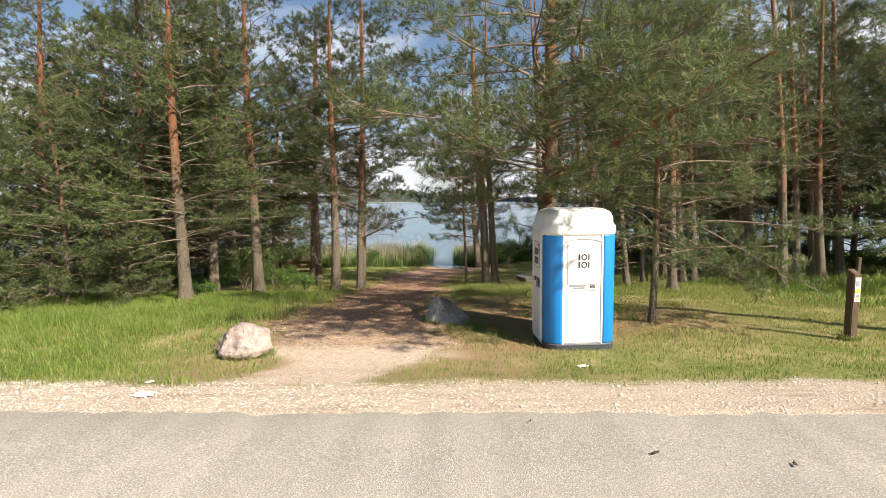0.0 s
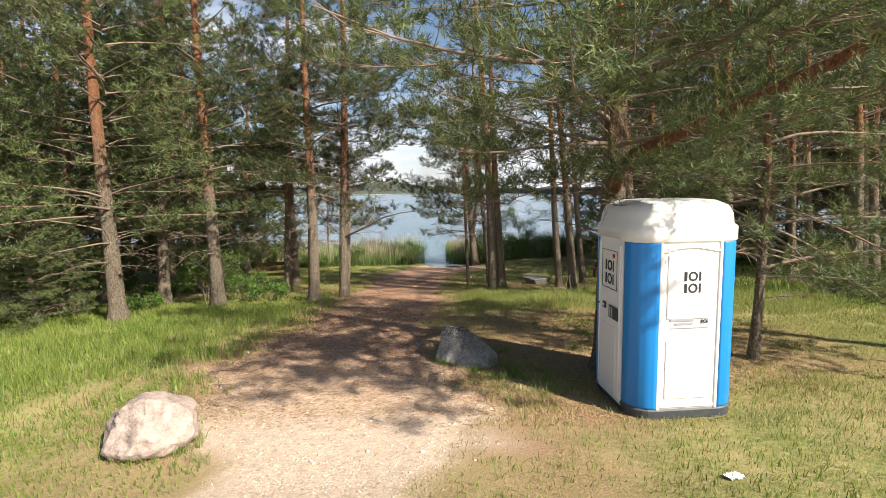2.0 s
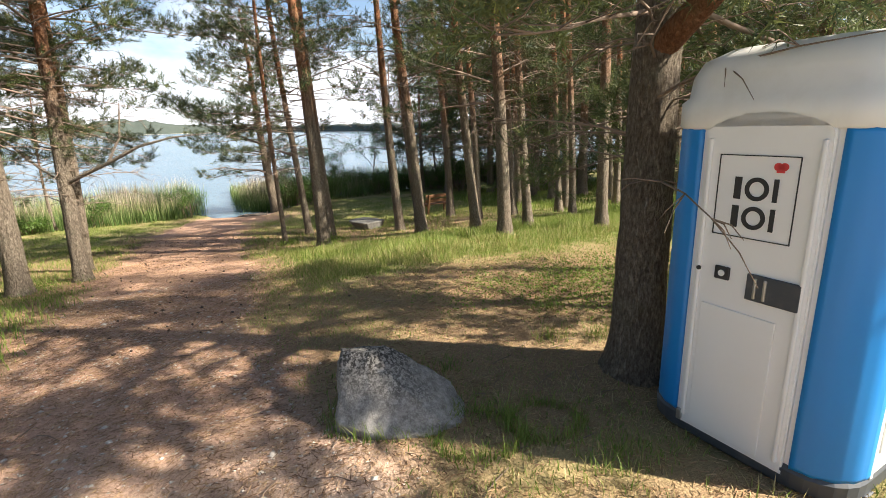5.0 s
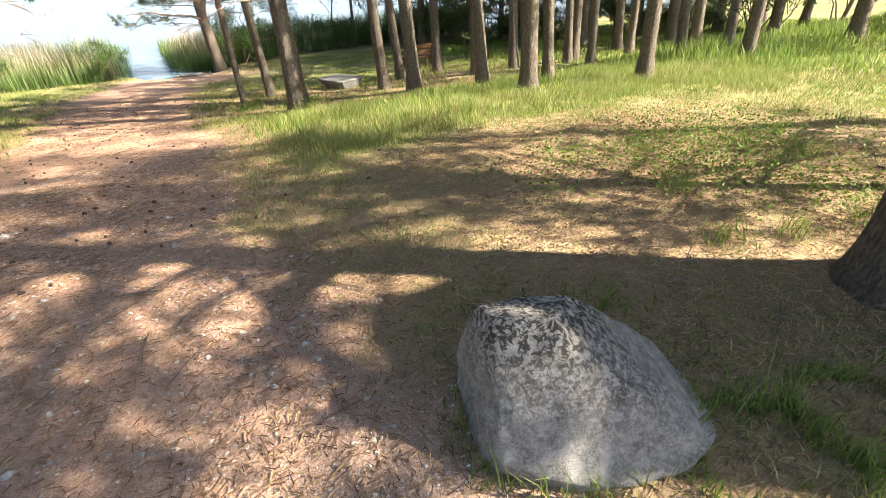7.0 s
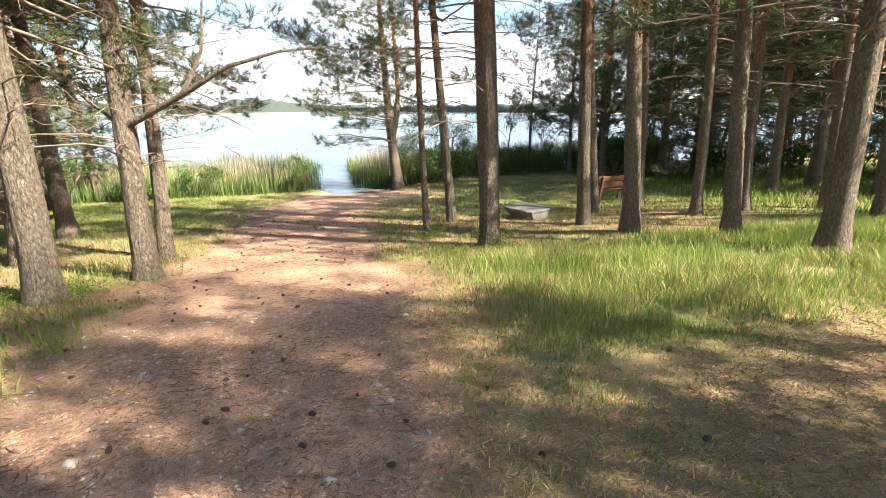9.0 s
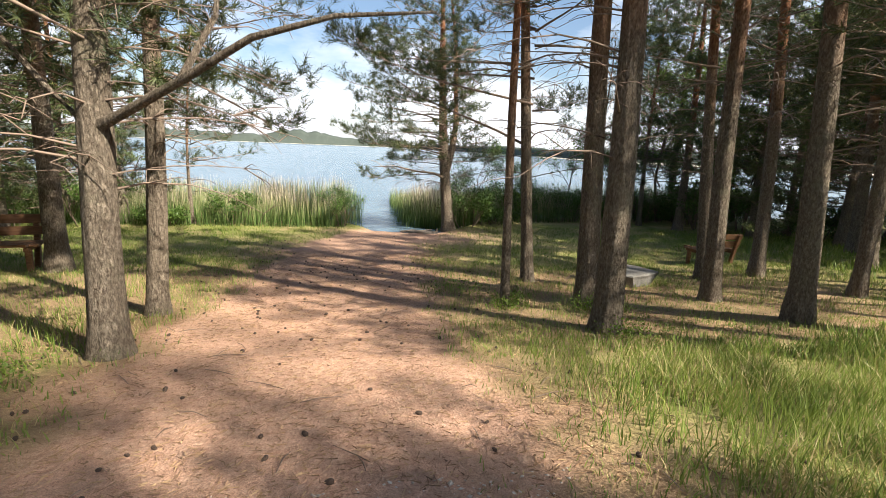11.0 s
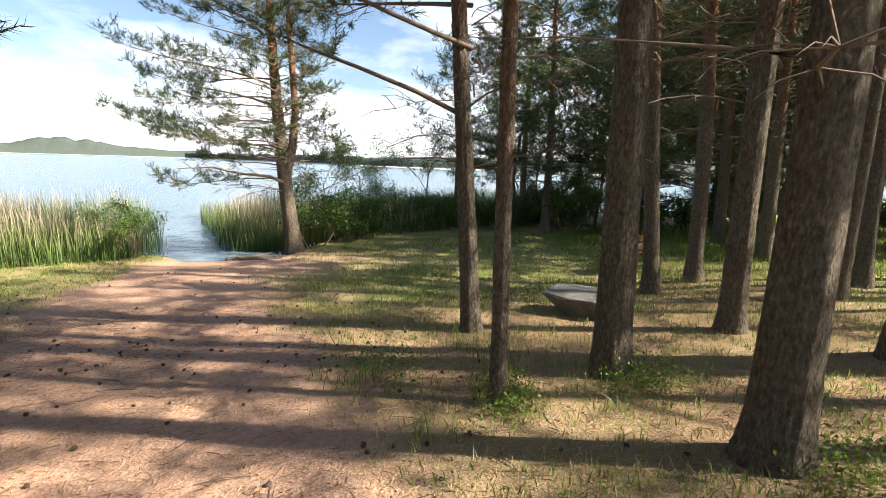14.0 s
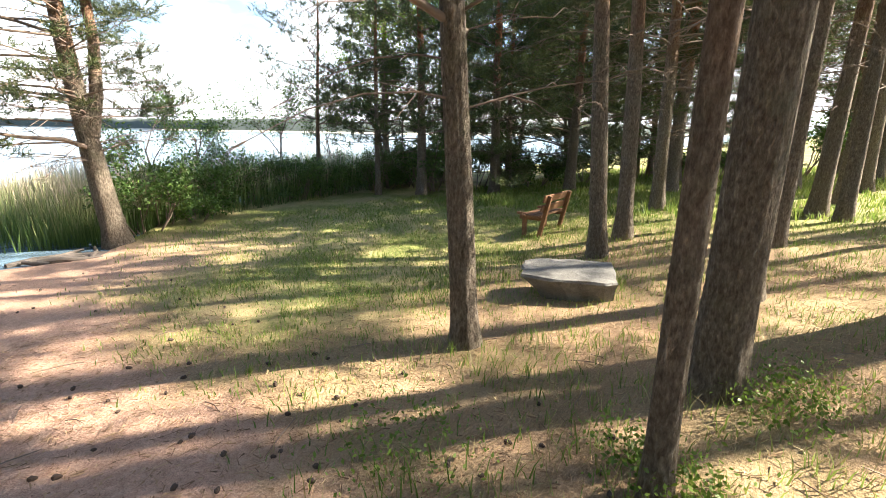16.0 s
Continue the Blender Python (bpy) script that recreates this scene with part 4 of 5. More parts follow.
cabin = thing("portable_toilet", pose(2.40, 9.66, -0.55, 0, 0, 4.0) @ Matrix.Diagonal((1, 1, 1.03, 1)), "white and blue plastic portable toilet under a pine", "portable toilet")
part("base", loft([level(0.585, 0.25, 0), level(0.60, 0.25, 0.02), level(0.605, 0.25, 0.11), level(0.59, 0.25, 0.135)]), DARK_PLASTIC, cabin, "dark grey plastic base tray")
part("skid", box_bm(0.10, 1.24, 0.07, 0.012, (-0.32, 0, 0.0)), DARK_PLASTIC, cabin)
part("skid", box_bm(0.10, 1.24, 0.07, 0.012, (0.32, 0, 0.0)), DARK_PLASTIC, cabin)
for k in range(4):
    bm = bmesh.new()
    cols = []
    for j in range(13):
        a = math.pi + math.pi / 2 * j / 12
        rr = 0.26 + (0.004 if j % 3 == 0 else 0)
        row = []
        for r in (rr, 0.225):
            for z in (0.125, 0.15, 1.86, 1.885):
                q = r - (0.006 if z in (0.125, 1.885) and r == rr else 0)
                row.append(bm.verts.new((-0.34 + q * math.cos(a), -0.34 + q * math.sin(a), z)))
        cols.append(row)
    for c0, c1 in zip(cols, cols[1:]):
        for i in range(3):
            bm.faces.new((c0[i], c1[i], c1[i + 1], c0[i + 1]))
            bm.faces.new((c0[4 + i + 1], c1[4 + i + 1], c1[4 + i], c0[4 + i]))
        bm.faces.new((c0[3], c1[3], c1[7], c0[7]))
        bm.faces.new((c0[4], c1[4], c1[0], c0[0]))
    for c in (cols[0], cols[-1]):
        for i in range(3):
            bm.faces.new((c[i], c[i + 1], c[4 + i + 1], c[4 + i]) if c is cols[0] else (c[4 + i], c[4 + i + 1], c[i + 1], c[i]))
    me = mesh_of("corner_panel", bm, True)
    part("corner_panel", me, BLUE_PLASTIC, cabin, "rounded blue plastic corner panel", m=pose(0, 0, 0, 0, 0, 90 * k))


def wall_panel(face, name):
    body = part(name, box_bm(0.68, 0.035, 1.86, 0.008, (0, -0.575, 1.02)), WHITE_PLASTIC, cabin, m=face)
    for sx in (-1, 1):
        part("panel_rib", box_bm(0.035, 0.024, 1.80, 0.010, (sx * 0.322, -0.595, 1.02)), WHITE_PLASTIC, body)
    part("panel_rib", box_bm(0.60, 0.024, 0.035, 0.010, (0, -0.594, 0.16)), WHITE_PLASTIC, body)
    # raised fields above and below the middle rail
    part("panel_field", box_bm(0.50, 0.016, 0.62, 0.007, (0, -0.595, 0.55)), WHITE_PLASTIC, body)
    part("panel_field", box_bm(0.50, 0.016, 0.66, 0.007, (0, -0.595, 1.42)), WHITE_PLASTIC, body)
    arch = bmesh.new()
    for j in range(9):
        f = j / 8 - 0.5
        join_bm(arch, box_bm(0.085, 0.022, 0.02, 0.004, (f * 0.56, -0.597, 1.83 - 0.16 * f * f)))
    part("panel_arch", arch, WHITE_PLASTIC, body)
    return body


front = wall_panel(Matrix(), "wall_panel")
emblem(0.235, INK, front, (0.02, -0.606, 1.47), Matrix())
part("print_line", flat(0.15, 0.022, at=(-0.10, -0.600, 1.125)), GREY_INK, front)
part("print_line", flat(0.26, 0.026, at=(-0.08, -0.600, 1.08)), GREY_INK, front)
part("print_line", flat(0.20, 0.020, at=(-0.06, -0.600, 1.04)), GREY_INK, front)
part("print_line", flat(0.44, 0.006, at=(0, -0.600, 0.995)), GREY_INK, front)
emblem(0.10, INK, front, (0.17, -0.600, 1.085), Matrix())
wall_panel(pose(0, 0, 0, 0, 0, 90), "wall_panel")
wall_panel(pose(0, 0, 0, 0, 0, 180), "wall_panel")

side = pose(0, 0, 0, 0, 0, -90)
frame_part = part("door_frame", box_bm(0.69, 0.03, 1.88, 0.006, (0, -0.570, 1.03)), WHITE_PLASTIC, cabin, m=side)
door_bm = bmesh.new()
outline = [(-0.31, 0.07), (0.31, 0.07), (0.31, 1.86)] + [(0.31 * math.cos(a), 1.86 + 0.10 * math.sin(a)) for a in np.linspace(0.15, math.pi - 0.15, 9)] + [(-0.31, 1.86)]
ring_f, ring_b = [door_bm.verts.new((x, -0.612, z)) for x, z in outline], [door_bm.verts.new((x, -0.585, z)) for x, z in outline]
door_bm.faces.new(ring_f)
door_bm.faces.new(ring_b[::-1])
for k in range(len(outline)):
    j = (k + 1) % len(outline)
    door_bm.faces.new((ring_f[k], ring_b[k], ring_b[j], ring_f[j]))
bmesh.ops.bevel(door_bm, geom=[e for e in door_bm.edges if all(v.co.y < -0.6 for v in e.verts)], offset=0.008, segments=2, affect="EDGES")
bmesh.ops.recalc_face_normals(door_bm, faces=door_bm.faces)
door = part("door", door_bm, WHITE_PLASTIC, cabin, "closed white plastic door with dark lock plate", m=side)
for sx in (-1, 1):
    part("door_rim", box_bm(0.026, 0.022, 1.70, 0.009, (sx * 0.275, -0.619, 0.98)), WHITE_PLASTIC, door)
part("door_field", box_bm(0.42, 0.012, 0.80, 0.006, (-0.03, -0.615, 0.50)), WHITE_PLASTIC, door)
part("handle_plate", box_bm(0.27, 0.018, 0.145, 0.006, (0.145, -0.622, 1.06)), DARK_PLASTIC, door, "dark plastic pull plate")
for dx in (0.06, 0.11):
    part("pull_grip", box_bm(0.018, 0.014, 0.115, 0.006, (dx, -0.634, 1.06)), METAL, door)
part("lock", box_bm(0.085, 0.016, 0.075, 0.006, (-0.13, -0.620, 1.10)), INK, door, "dark lock with white indicator")
part("lock_window", disc(0.018, 0.0, 0.006, (-0.13, -0.630, 1.10)), WHITE_PAINT, door)
part("rivet", disc(0.012, 0.0, 0.012, (-0.265, -0.632, 1.10), 12), INK, door)
part("hinge", box_bm(0.03, 0.03, 0.07, 0.006, (-0.30, -0.62, 0.12)), METAL, door)
for (w, h, x, z) in ((0.40, 0.005, 0, 0.215), (0.40, 0.005, 0, -0.215), (0.005, 0.435, -0.20, 0), (0.005, 0.435, 0.20, 0)):
    part("sign_border", flat(w, h, at=(-0.015 + x, -0.616, 1.53 + z)), INK, door)
emblem(0.29, INK, door, (-0.005, -0.616, 1.50), Matrix())
heart = join_bm(join_bm(disc(0.020, at=(-0.014, 0, 0.01), n=16), disc(0.020, at=(0.014, 0, 0.01), n=16)), flat(0.038, 0.038, at=(0, 0, 0)))
part("sign_heart", heart, RED_INK, door, "small red heart mark", m=Matrix.Translation((0.10, -0.617, 1.685)))
for k, w in enumerate((0.19, 0.20, 0.15, 0.11)):
    part("print_line", flat(w, 0.012, at=(-0.16 + w / 2 - 0.05, -0.616, 0.86 - 0.032 * k)), INK, door)
emblem(0.085, INK, door, (0.115, -0.616, 0.80), Matrix())

roof = part("roof", mesh_of("roof", loft([level(0.60, 0.27, 1.875), level(0.612, 0.27, 1.89), level(0.612, 0.27, 2.02), level(0.585, 0.27, 2.05), level(0.575, 0.27, 2.16), level(0.54, 0.27, 2.24), level(0.44, 0.25, 2.295), level(0.25, 0.16, 2.31)]), True), ROOF_PLASTIC, cabin, "milky white domed roof, dusty with needles")
for k in range(4):
    for s in (-1, 1):
        part("bolt", disc(0.014, 0.0, 0.02, (s * 0.075, -0.505, 1.95), 10), INK, roof, m=pose(0, 0, 0, 0, 0, 45 + 90 * k))
part("number_plate", box_bm(0.085, 0.01, 0.085, 0.002, (0.0, -0.512, 1.965)), BLUE_PLASTIC, roof, "small blue number plate", m=pose(0, 0, 0, 0, 0, -45))

# ---- boulders and the stone slab ----
def boulder(name, size, m, material, label, seed, shape, detail=5, rough=0.10, category="boulder"):
    """A rounded stone: a fine sphere, pushed in by planes and roughened."""
    bm = bmesh.new()
    bmesh.ops.create_icosphere(bm, subdivisions=detail, radius=1.0)
    for v in bm.verts:
        p = v.co.copy()
        for (nx_, ny_, nz_, dist) in shape:
            nrm = Vector((nx_, ny_, nz_)).normalized()
            over = p.dot(nrm) - dist
            if over > 0:
                p -= nrm * over * 0.94
        q = p * 1.6 + Vector((seed, 0, 0))
        p += p.normalized() * (rough * noise.noise(q) + rough * 0.45 * noise.noise(q * 3) + rough * 0.16 * noise.noise(q * 9))
        v.co = Vector((p.x * size[0], p.y * size[1], p.z * size[2]))
    return single(name, mesh_of(name, bm, True), material, m, label, category)


boulder("boulder", (0.54, 0.36, 0.44), pose(0.15, 10.93, -0.33, 0, 0, -27), GRANITE, "grey speckled granite boulder with dark lichen", 3.0,
        ((0.15, -0.80, 0.58, 0.60), (0.70, -0.05, 0.70, 0.36), (-0.95, -0.15, 0.12, 0.70), (-0.10, 0.25, 1, 0.74), (-0.3, 0.8, 0.4, 0.7), (-0.35, -0.75, 0.55, 0.70), (0.3, 0.7, 0.6, 0.6)), 6, 0.075)
boulder("boulder", (0.43, 0.36, 0.31), pose(-2.89, 8.37, -0.15, 0, 0, 12), PINK_STONE, "pale pinkish boulder on the grass verge", 8.0,
        ((0.0, -0.9, 0.4, 0.78), (-0.9, -0.3, 0.3, 0.74), (0.5, 0.2, 0.85, 0.80), (-0.6, 0, 0.8, 0.82), (0.9, 0, 0.1, 0.85), (0.55, -0.7, 0.5, 0.72), (-0.4, -0.8, 0.5, 0.70)), 6, 0.13)

slab_at = (3.44, 22.80)
slab = thing("stone_table", pose(slab_at[0], slab_at[1], gz(*slab_at), 0, 0, -62), "low table made of a rough grey stone slab", "stone table")
sb = bmesh.new()
for i, (z, grow, dx) in enumerate(((0.0, 0.74, 0.09), (0.09, 0.80, 0.07), (0.19, 0.92, 0.02), (0.245, 1.0, 0.0), (0.27, 0.975, 0.0))):
    ring = []
    for k in range(28):
        a = 2 * math.pi * k / 28
        ca_, sa_ = math.cos(a), math.sin(a)
        r = 1 / max(abs(ca_) / 0.48, abs(sa_) / 0.42) * (1 + 0.07 * noise.noise(Vector((ca_ * 2, sa_ * 2, i * 0.2))))
        taper = 1 - 0.5 * max(0.0, -ca_) ** 2
        ring.append(sb.verts.new((r * ca_ * grow + dx, r * sa_ * grow * taper, z + 0.012 * noise.noise(Vector((ca_ * 3, sa_ * 3, 5 + i))))))
    if i:
        for k in range(28):
            sb.faces.new((prev[k], prev[(k + 1) % 28], ring[(k + 1) % 28], ring[k]))
    else:
        sb.faces.new(ring[::-1])
    prev = ring
top_c = sb.verts.new((0, 0, 0.275))
for k in range(28):
    sb.faces.new((prev[k], prev[(k + 1) % 28], top_c))
part("slab", mesh_of("slab", sb, False), SLAB, slab)
for sx in (-0.12, 0.30):
    part("foot_stone", box_bm(0.22, 0.4, 0.20, 0.03, (sx, 0, 0.0)), SLAB, slab)

# ---- benches ----
def bench(x, y, turn, label, size=1.0):
    b = thing("bench", pose(x, y, gz(x, y), 0, 0, turn) @ Matrix.Scale(size, 4), label, "bench", "wooden park benches")
    L = 1.35
    for k in range(3):
        part("seat_board", box_bm(L, 0.125, 0.045, 0.008, (0, -0.15 + 0.15 * k, 0.44)), BENCH_WOOD, b)
    for k in range(2):
        part("back_board", box_bm(L, 0.04, 0.15, 0.008), BENCH_WOOD, b, m=pose(0, 0.275 + 0.05 * k, 0.62 + 0.20 * k, -13))
    for sx in (-1, 1):
        part("back_post", box_bm(0.085, 0.085, 0.95, 0.012), BENCH_WOOD, b, m=pose(sx * 0.52, 0.285, 0.42, -13))
        part("front_leg", box_bm(0.085, 0.085, 0.44, 0.012, (sx * 0.52, -0.16, 0.20)), BENCH_WOOD, b)
        part("rail", box_bm(0.07, 0.58, 0.07, 0.01, (sx * 0.52, 0.02, 0.38)), BENCH_WOOD, b)
        part("arm_stub", box_bm(0.075, 0.22, 0.05, 0.01, (sx * 0.52, -0.24, 0.46)), BENCH_WOOD, b)
    return b


bench(6.95, 25.0, 184, "brown wooden bench with slatted back facing the lake", 0.86)
bench(-7.2, 23.75, 14, "brown wooden bench among the pines")

# ---- waymark post ----
px_, py_ = 6.87, 9.2
post = thing("waymark_post", pose(px_, py_, gz(px_, py_), 0, 0, 8), "dark square wooden waymark post with white plaque", "signpost")
pb = bmesh.new()
bmesh.ops.create_cube(pb, size=1, matrix=Matrix.Translation((0, 0, 0.50)) @ Matrix.Diagonal((0.13, 0.13, 1.24, 1)))
for v in pb.verts:
    if v.co.z > 1 and v.co.y > 0:
        v.co.z += 0.07
bmesh.ops.bevel(pb, geom=list(pb.edges), offset=0.012, segments=2, affect="EDGES")
part("post", pb, POST_WOOD, post)
plaque = part("plaque", box_bm(0.10, 0.008, 0.40, 0.002, (0.01, -0.069, 0.86)), WHITE_PAINT, post, "white plaque with yellow and dark marks")
part("mark", flat(0.07, 0.09, at=(0.01, -0.075, 0.96)), GREY_INK, plaque)
part("mark", flat(0.08, 0.07, at=(0.01, -0.075, 0.84)), YELLOW_INK, plaque)
part("mark", flat(0.05, 0.02, at=(0.01, -0.075, 0.76)), INK, plaque)
part("mark", disc(0.026, 0.0, at=(0.01, -0.075, 0.71)), YELLOW_INK, plaque)
single("wooden_stake", box_bm(0.055, 0.055, 1.5, 0.01, (0, 0, 0.62)), POST_WOOD, pose(7.09, 9.45, gz(7.09, 9.45), 0, 2, 0), "thin weathered stake beside the waymark post", "stake")

# ---- litter and driftwood ----
def paper(x, y, s, turn, label):
    bm = bmesh.new()
    bmesh.ops.create_grid(bm, x_segments=9, y_segments=9, size=0.5)
    for v in bm.verts:
        h = noise.noise(Vector((v.co.x * 4 + x * 7, v.co.y * 4, y)))
        v.co = Vector((v.co.x * s * (1 + 0.4 * h), v.co.y * s * 0.7, 0.02 + 0.22 * s * abs(h) + 0.02 * s * noise.noise(v.co * 15)))
    single("paper_scrap", mesh_of("paper_scrap", bm), PAPER, pose(x, y, gz(x, y), 0, 0, turn), label, "litter", "scraps of litter")


paper(2.09, 7.62, 0.13, 20, "crumpled white paper scrap on the grass")
paper(-3.18, 6.52, 0.09, 60, "small white paper scrap on the verge")
paper(-2.81, 5.87, 0.20, -15, "flattened white paper on the gravel shoulder")
for (x, y, ln, turn, tilt) in ((0.75, 30.15, 0.9, -35, 2), (1.15, 30.45, 0.7, 70, -3), (0.55, 30.7, 1.1, 10, 0), (0.35, 30.35, 0.5, 120, 4)):
    V, T = [], []
    tube(V, T, [(-ln / 2, 0, 0), (-ln / 6, 0.03, 0.02), (ln / 6, -0.02, 0.01), (ln / 2, 0.02, 0.05)], [0.045, 0.05, 0.04, 0.025], 8)
    single("driftwood", quick("driftwood", V, T, True), DRIFTWOOD, pose(x, y, max(gz(x, y), WATER_Z) + 0.02, 0, tilt, turn), "grey piece of driftwood at the water's edge", "driftwood", "driftwood at the shore")
pl = thing("landing_boards", pose(0.95, 30.35, max(gz(0.95, 30.35), WATER_Z) + 0.03, 0, 1, -24), "old grey boards lying at the water's edge", "boards")
for k in range(4):
    part("board", box_bm(1.05, 0.13, 0.035, 0.006, (0.03 * k, 0.15 * k - 0.2, 0)), DRIFTWOOD, pl)

# ---- leafy shrubs and shore trees ----
def leaf_mesh(name, at, size, droop=0.2):
    """Diamond leaves at the given places, turned every way."""
    at = np.asarray(at)
    n = len(at)
    d = rng.normal(size=(n, 3))
    d[:, 2] -= droop
    d /= np.linalg.norm(d, axis=1, keepdims=True)
    u = np.cross(d, rng.normal(size=(n, 3)))
    u /= np.linalg.norm(u, axis=1, keepdims=True)
    s = size * rng.uniform(0.6, 1.3, (n, 1))
    V = np.stack([at, at + d * s * 0.5 + u * s * 0.28, at + d * s, at + d * s * 0.5 - u * s * 0.28], 1).reshape(-1, 3)
    k = np.arange(n)[:, None] * 4
    return quick(name, V, np.concatenate([k + [[0, 1, 2]], k + [[0, 2, 3]]]))


def shrub_parts(name, height, spread, stems, leaves, size, seed, trunk=0.0, droop=0.2):
    """Stems that fork outwards, with leaves in clumps along the outer twigs."""
    r = random.Random(seed)
    V, T, spots = [], [], []

    def grow(p, d, length, rad, depth):
        mid = p + d * length * 0.5 + Vector((r.uniform(-.08, .08), r.uniform(-.08, .08), 0)) * length
        end = p + d * length
        tube(V, T, [p, mid, end] if depth > 1 else [p, end], [rad, rad * 0.8, rad * 0.55] if depth > 1 else [rad, rad * 0.5], 5 if depth > 1 else 3)
        if depth <= 1:
            for k in range(5):
                spots.append(p.lerp(end, r.uniform(0.2, 1.1)))
        if depth:
            for k in range(3 if depth > 1 else 4):
                nd = (d + Vector((r.uniform(-.8, .8), r.uniform(-.8, .8), r.uniform(-.25, .55)))).normalized()
                grow(p.lerp(end, r.uniform(0.4, 1.0)), nd, length * r.uniform(0.45, 0.75), rad * 0.5, depth - 1)

    for k in range(stems):
        a = 2 * math.pi * k / stems + r.uniform(-.4, .4)
        off = Vector((math.cos(a), math.sin(a), 0)) * (spread * 0.25 * r.random() if stems > 1 else 0)
        d = Vector((math.cos(a) * spread / height * 0.55, math.sin(a) * spread / height * 0.55, 1)).normalized() if stems > 1 else Vector((0.05, 0, 1)).normalized()
        grow(off, d, height * 0.55, max(0.012, trunk / 2 if trunk else 0.02), 3)
    spots = np.array([tuple(s) for s in spots])
    pick = rng.integers(0, len(spots), leaves)
    pts = spots[pick] + rng.normal(scale=0.10 * max(1, height / 2.5), size=(leaves, 3))
    pts[:, 2] = np.maximum(pts[:, 2], 0.04)
    return quick(name + "_stems", V, T), leaf_mesh(name + "_leaves", pts, size, droop)


SHRUB = [shrub_parts("shrub_a", 1.5, 1.5, 7, 2600, 0.085, 1), shrub_parts("shrub_b", 1.9, 1.2, 6, 2600, 0.075, 2), shrub_parts("shrub_c", 0.9, 1.6, 9, 2200, 0.10, 3)]
SAPLING = [shrub_parts("sapling_a", 4.2, 1.6, 1, 2600, 0.075, 4, 0.08, 0.4), shrub_parts("sapling_b", 6.5, 2.5, 1, 5200, 0.09, 5, 0.14, 0.3)]


def shrub(x, y, data, turn, s, material, label, name="shrub", category="shrub", group="shrubs along the shore"):
    b = thing(name, pose(x, y, gz(x, y) - 0.02, 0, 0, turn) @ Matrix.Scale(s, 4), label, category, group)
    tagged(part("stem_frame" if name == "shrub" else "trunk", data[0], TWIG, b), kind="stuff")
    tagged(part("foliage" if name == "shrub" else "crown", data[1], material, b), kind="stuff")


for i in range(26):
    f = i / 25
    x = 2.4 + f * 12.5 + rng.uniform(-.3, .3)
    y = 31.5 + 2.0 * min(1, f * 4) + rng.uniform(-.3, .7)
    shrub(x, y, SHRUB[i % 3], i * 77, rng.uniform(0.65, 1.05), LEAF, "dark green leafy shrub at the lake edge")
for (x, y, s) in ((3.2, 33.2, 0.75), (4.6, 33.9, 0.8), (5.0, 34.6, 0.6), (7.6, 34.8, 0.9), (9.3, 34.5, 0.8)):
    shrub(x, y, SAPLING[0], x * 50, s, LEAF, "slim young alder with grey-green leaves", "alder_sapling", "sapling", "saplings along the shore")
for (x, y, s, mat) in ((11.0, 33.4, 1.0, LEAF_BRIGHT), (12.6, 34.0, 0.8, LEAF_BRIGHT), (14.5, 32.6, 1.1, LEAF_BRIGHT), (16.5, 31.5, 1.3, LEAF), (19.0, 30.0, 1.4, LEAF), (21.5, 28.0, 1.4, LEAF_BRIGHT), (23.5, 24.5, 1.4, LEAF_BRIGHT), (24.5, 20.5, 1.4, LEAF_BRIGHT), (22.0, 17.0, 1.2, LEAF_BRIGHT), (15.0, 34.5, 1.2, LEAF), (18.0, 33.5, 1.5, LEAF), (21.5, 31.5, 1.5, LEAF), (25.5, 28.5, 1.6, LEAF), (27.0, 23.0, 1.6, LEAF), (26.0, 17.5, 1.5, LEAF)):
    shrub(x, y, SAPLING[1], x * 40, s, mat, "leafy broadleaf tree behind the meadow", "broadleaf_tree", "tree", "broadleaf trees behind the meadow")
for i, (x, y) in enumerate(((11.5, 31.5), (13.0, 31.0), (15.0, 29.6), (17.0, 28.6), (18.8, 27.0), (20.5, 24.5), (21.2, 22.0), (21.0, 19.0), (20.0, 16.0), (18.0, 14.5), (12.0, 32.6), (19.8, 25.8))):
    shrub(x, y, SHRUB[i % 3], i * 61, rng.uniform(1.0, 1.6), LEAF_BRIGHT if i % 3 else LEAF, "bright green bush at the edge of the meadow", group="bushes round the meadow")
for i, (x, y) in enumerate(((-9.4, 15.8), (-8.0, 16.4), (-10.6, 17.6), (-7.2, 18.4), (-9.0, 19.4), (-6.4, 18.9), (-12.2, 17.3), (-11.6, 20.6), (-8.4, 20.6), (-13.5, 18.0), (-5.4, 18.3), (-14.5, 21.8), (-9.4, 30.6), (-7.3, 31.2), (-5.4, 31.4), (-11.2, 30.4), (-10.8, 32.2), (-13.2, 30.0), (-1.9, 31.3), (-12.8, 22.6), (-16.0, 24.5))):
    shrub(x, y, SHRUB[(i + 1) % 3], i * 83, rng.uniform(0.55, 0.95), LEAF if i % 4 else LEAF_BRIGHT, "low leafy bush in the undergrowth", group="undergrowth bushes")

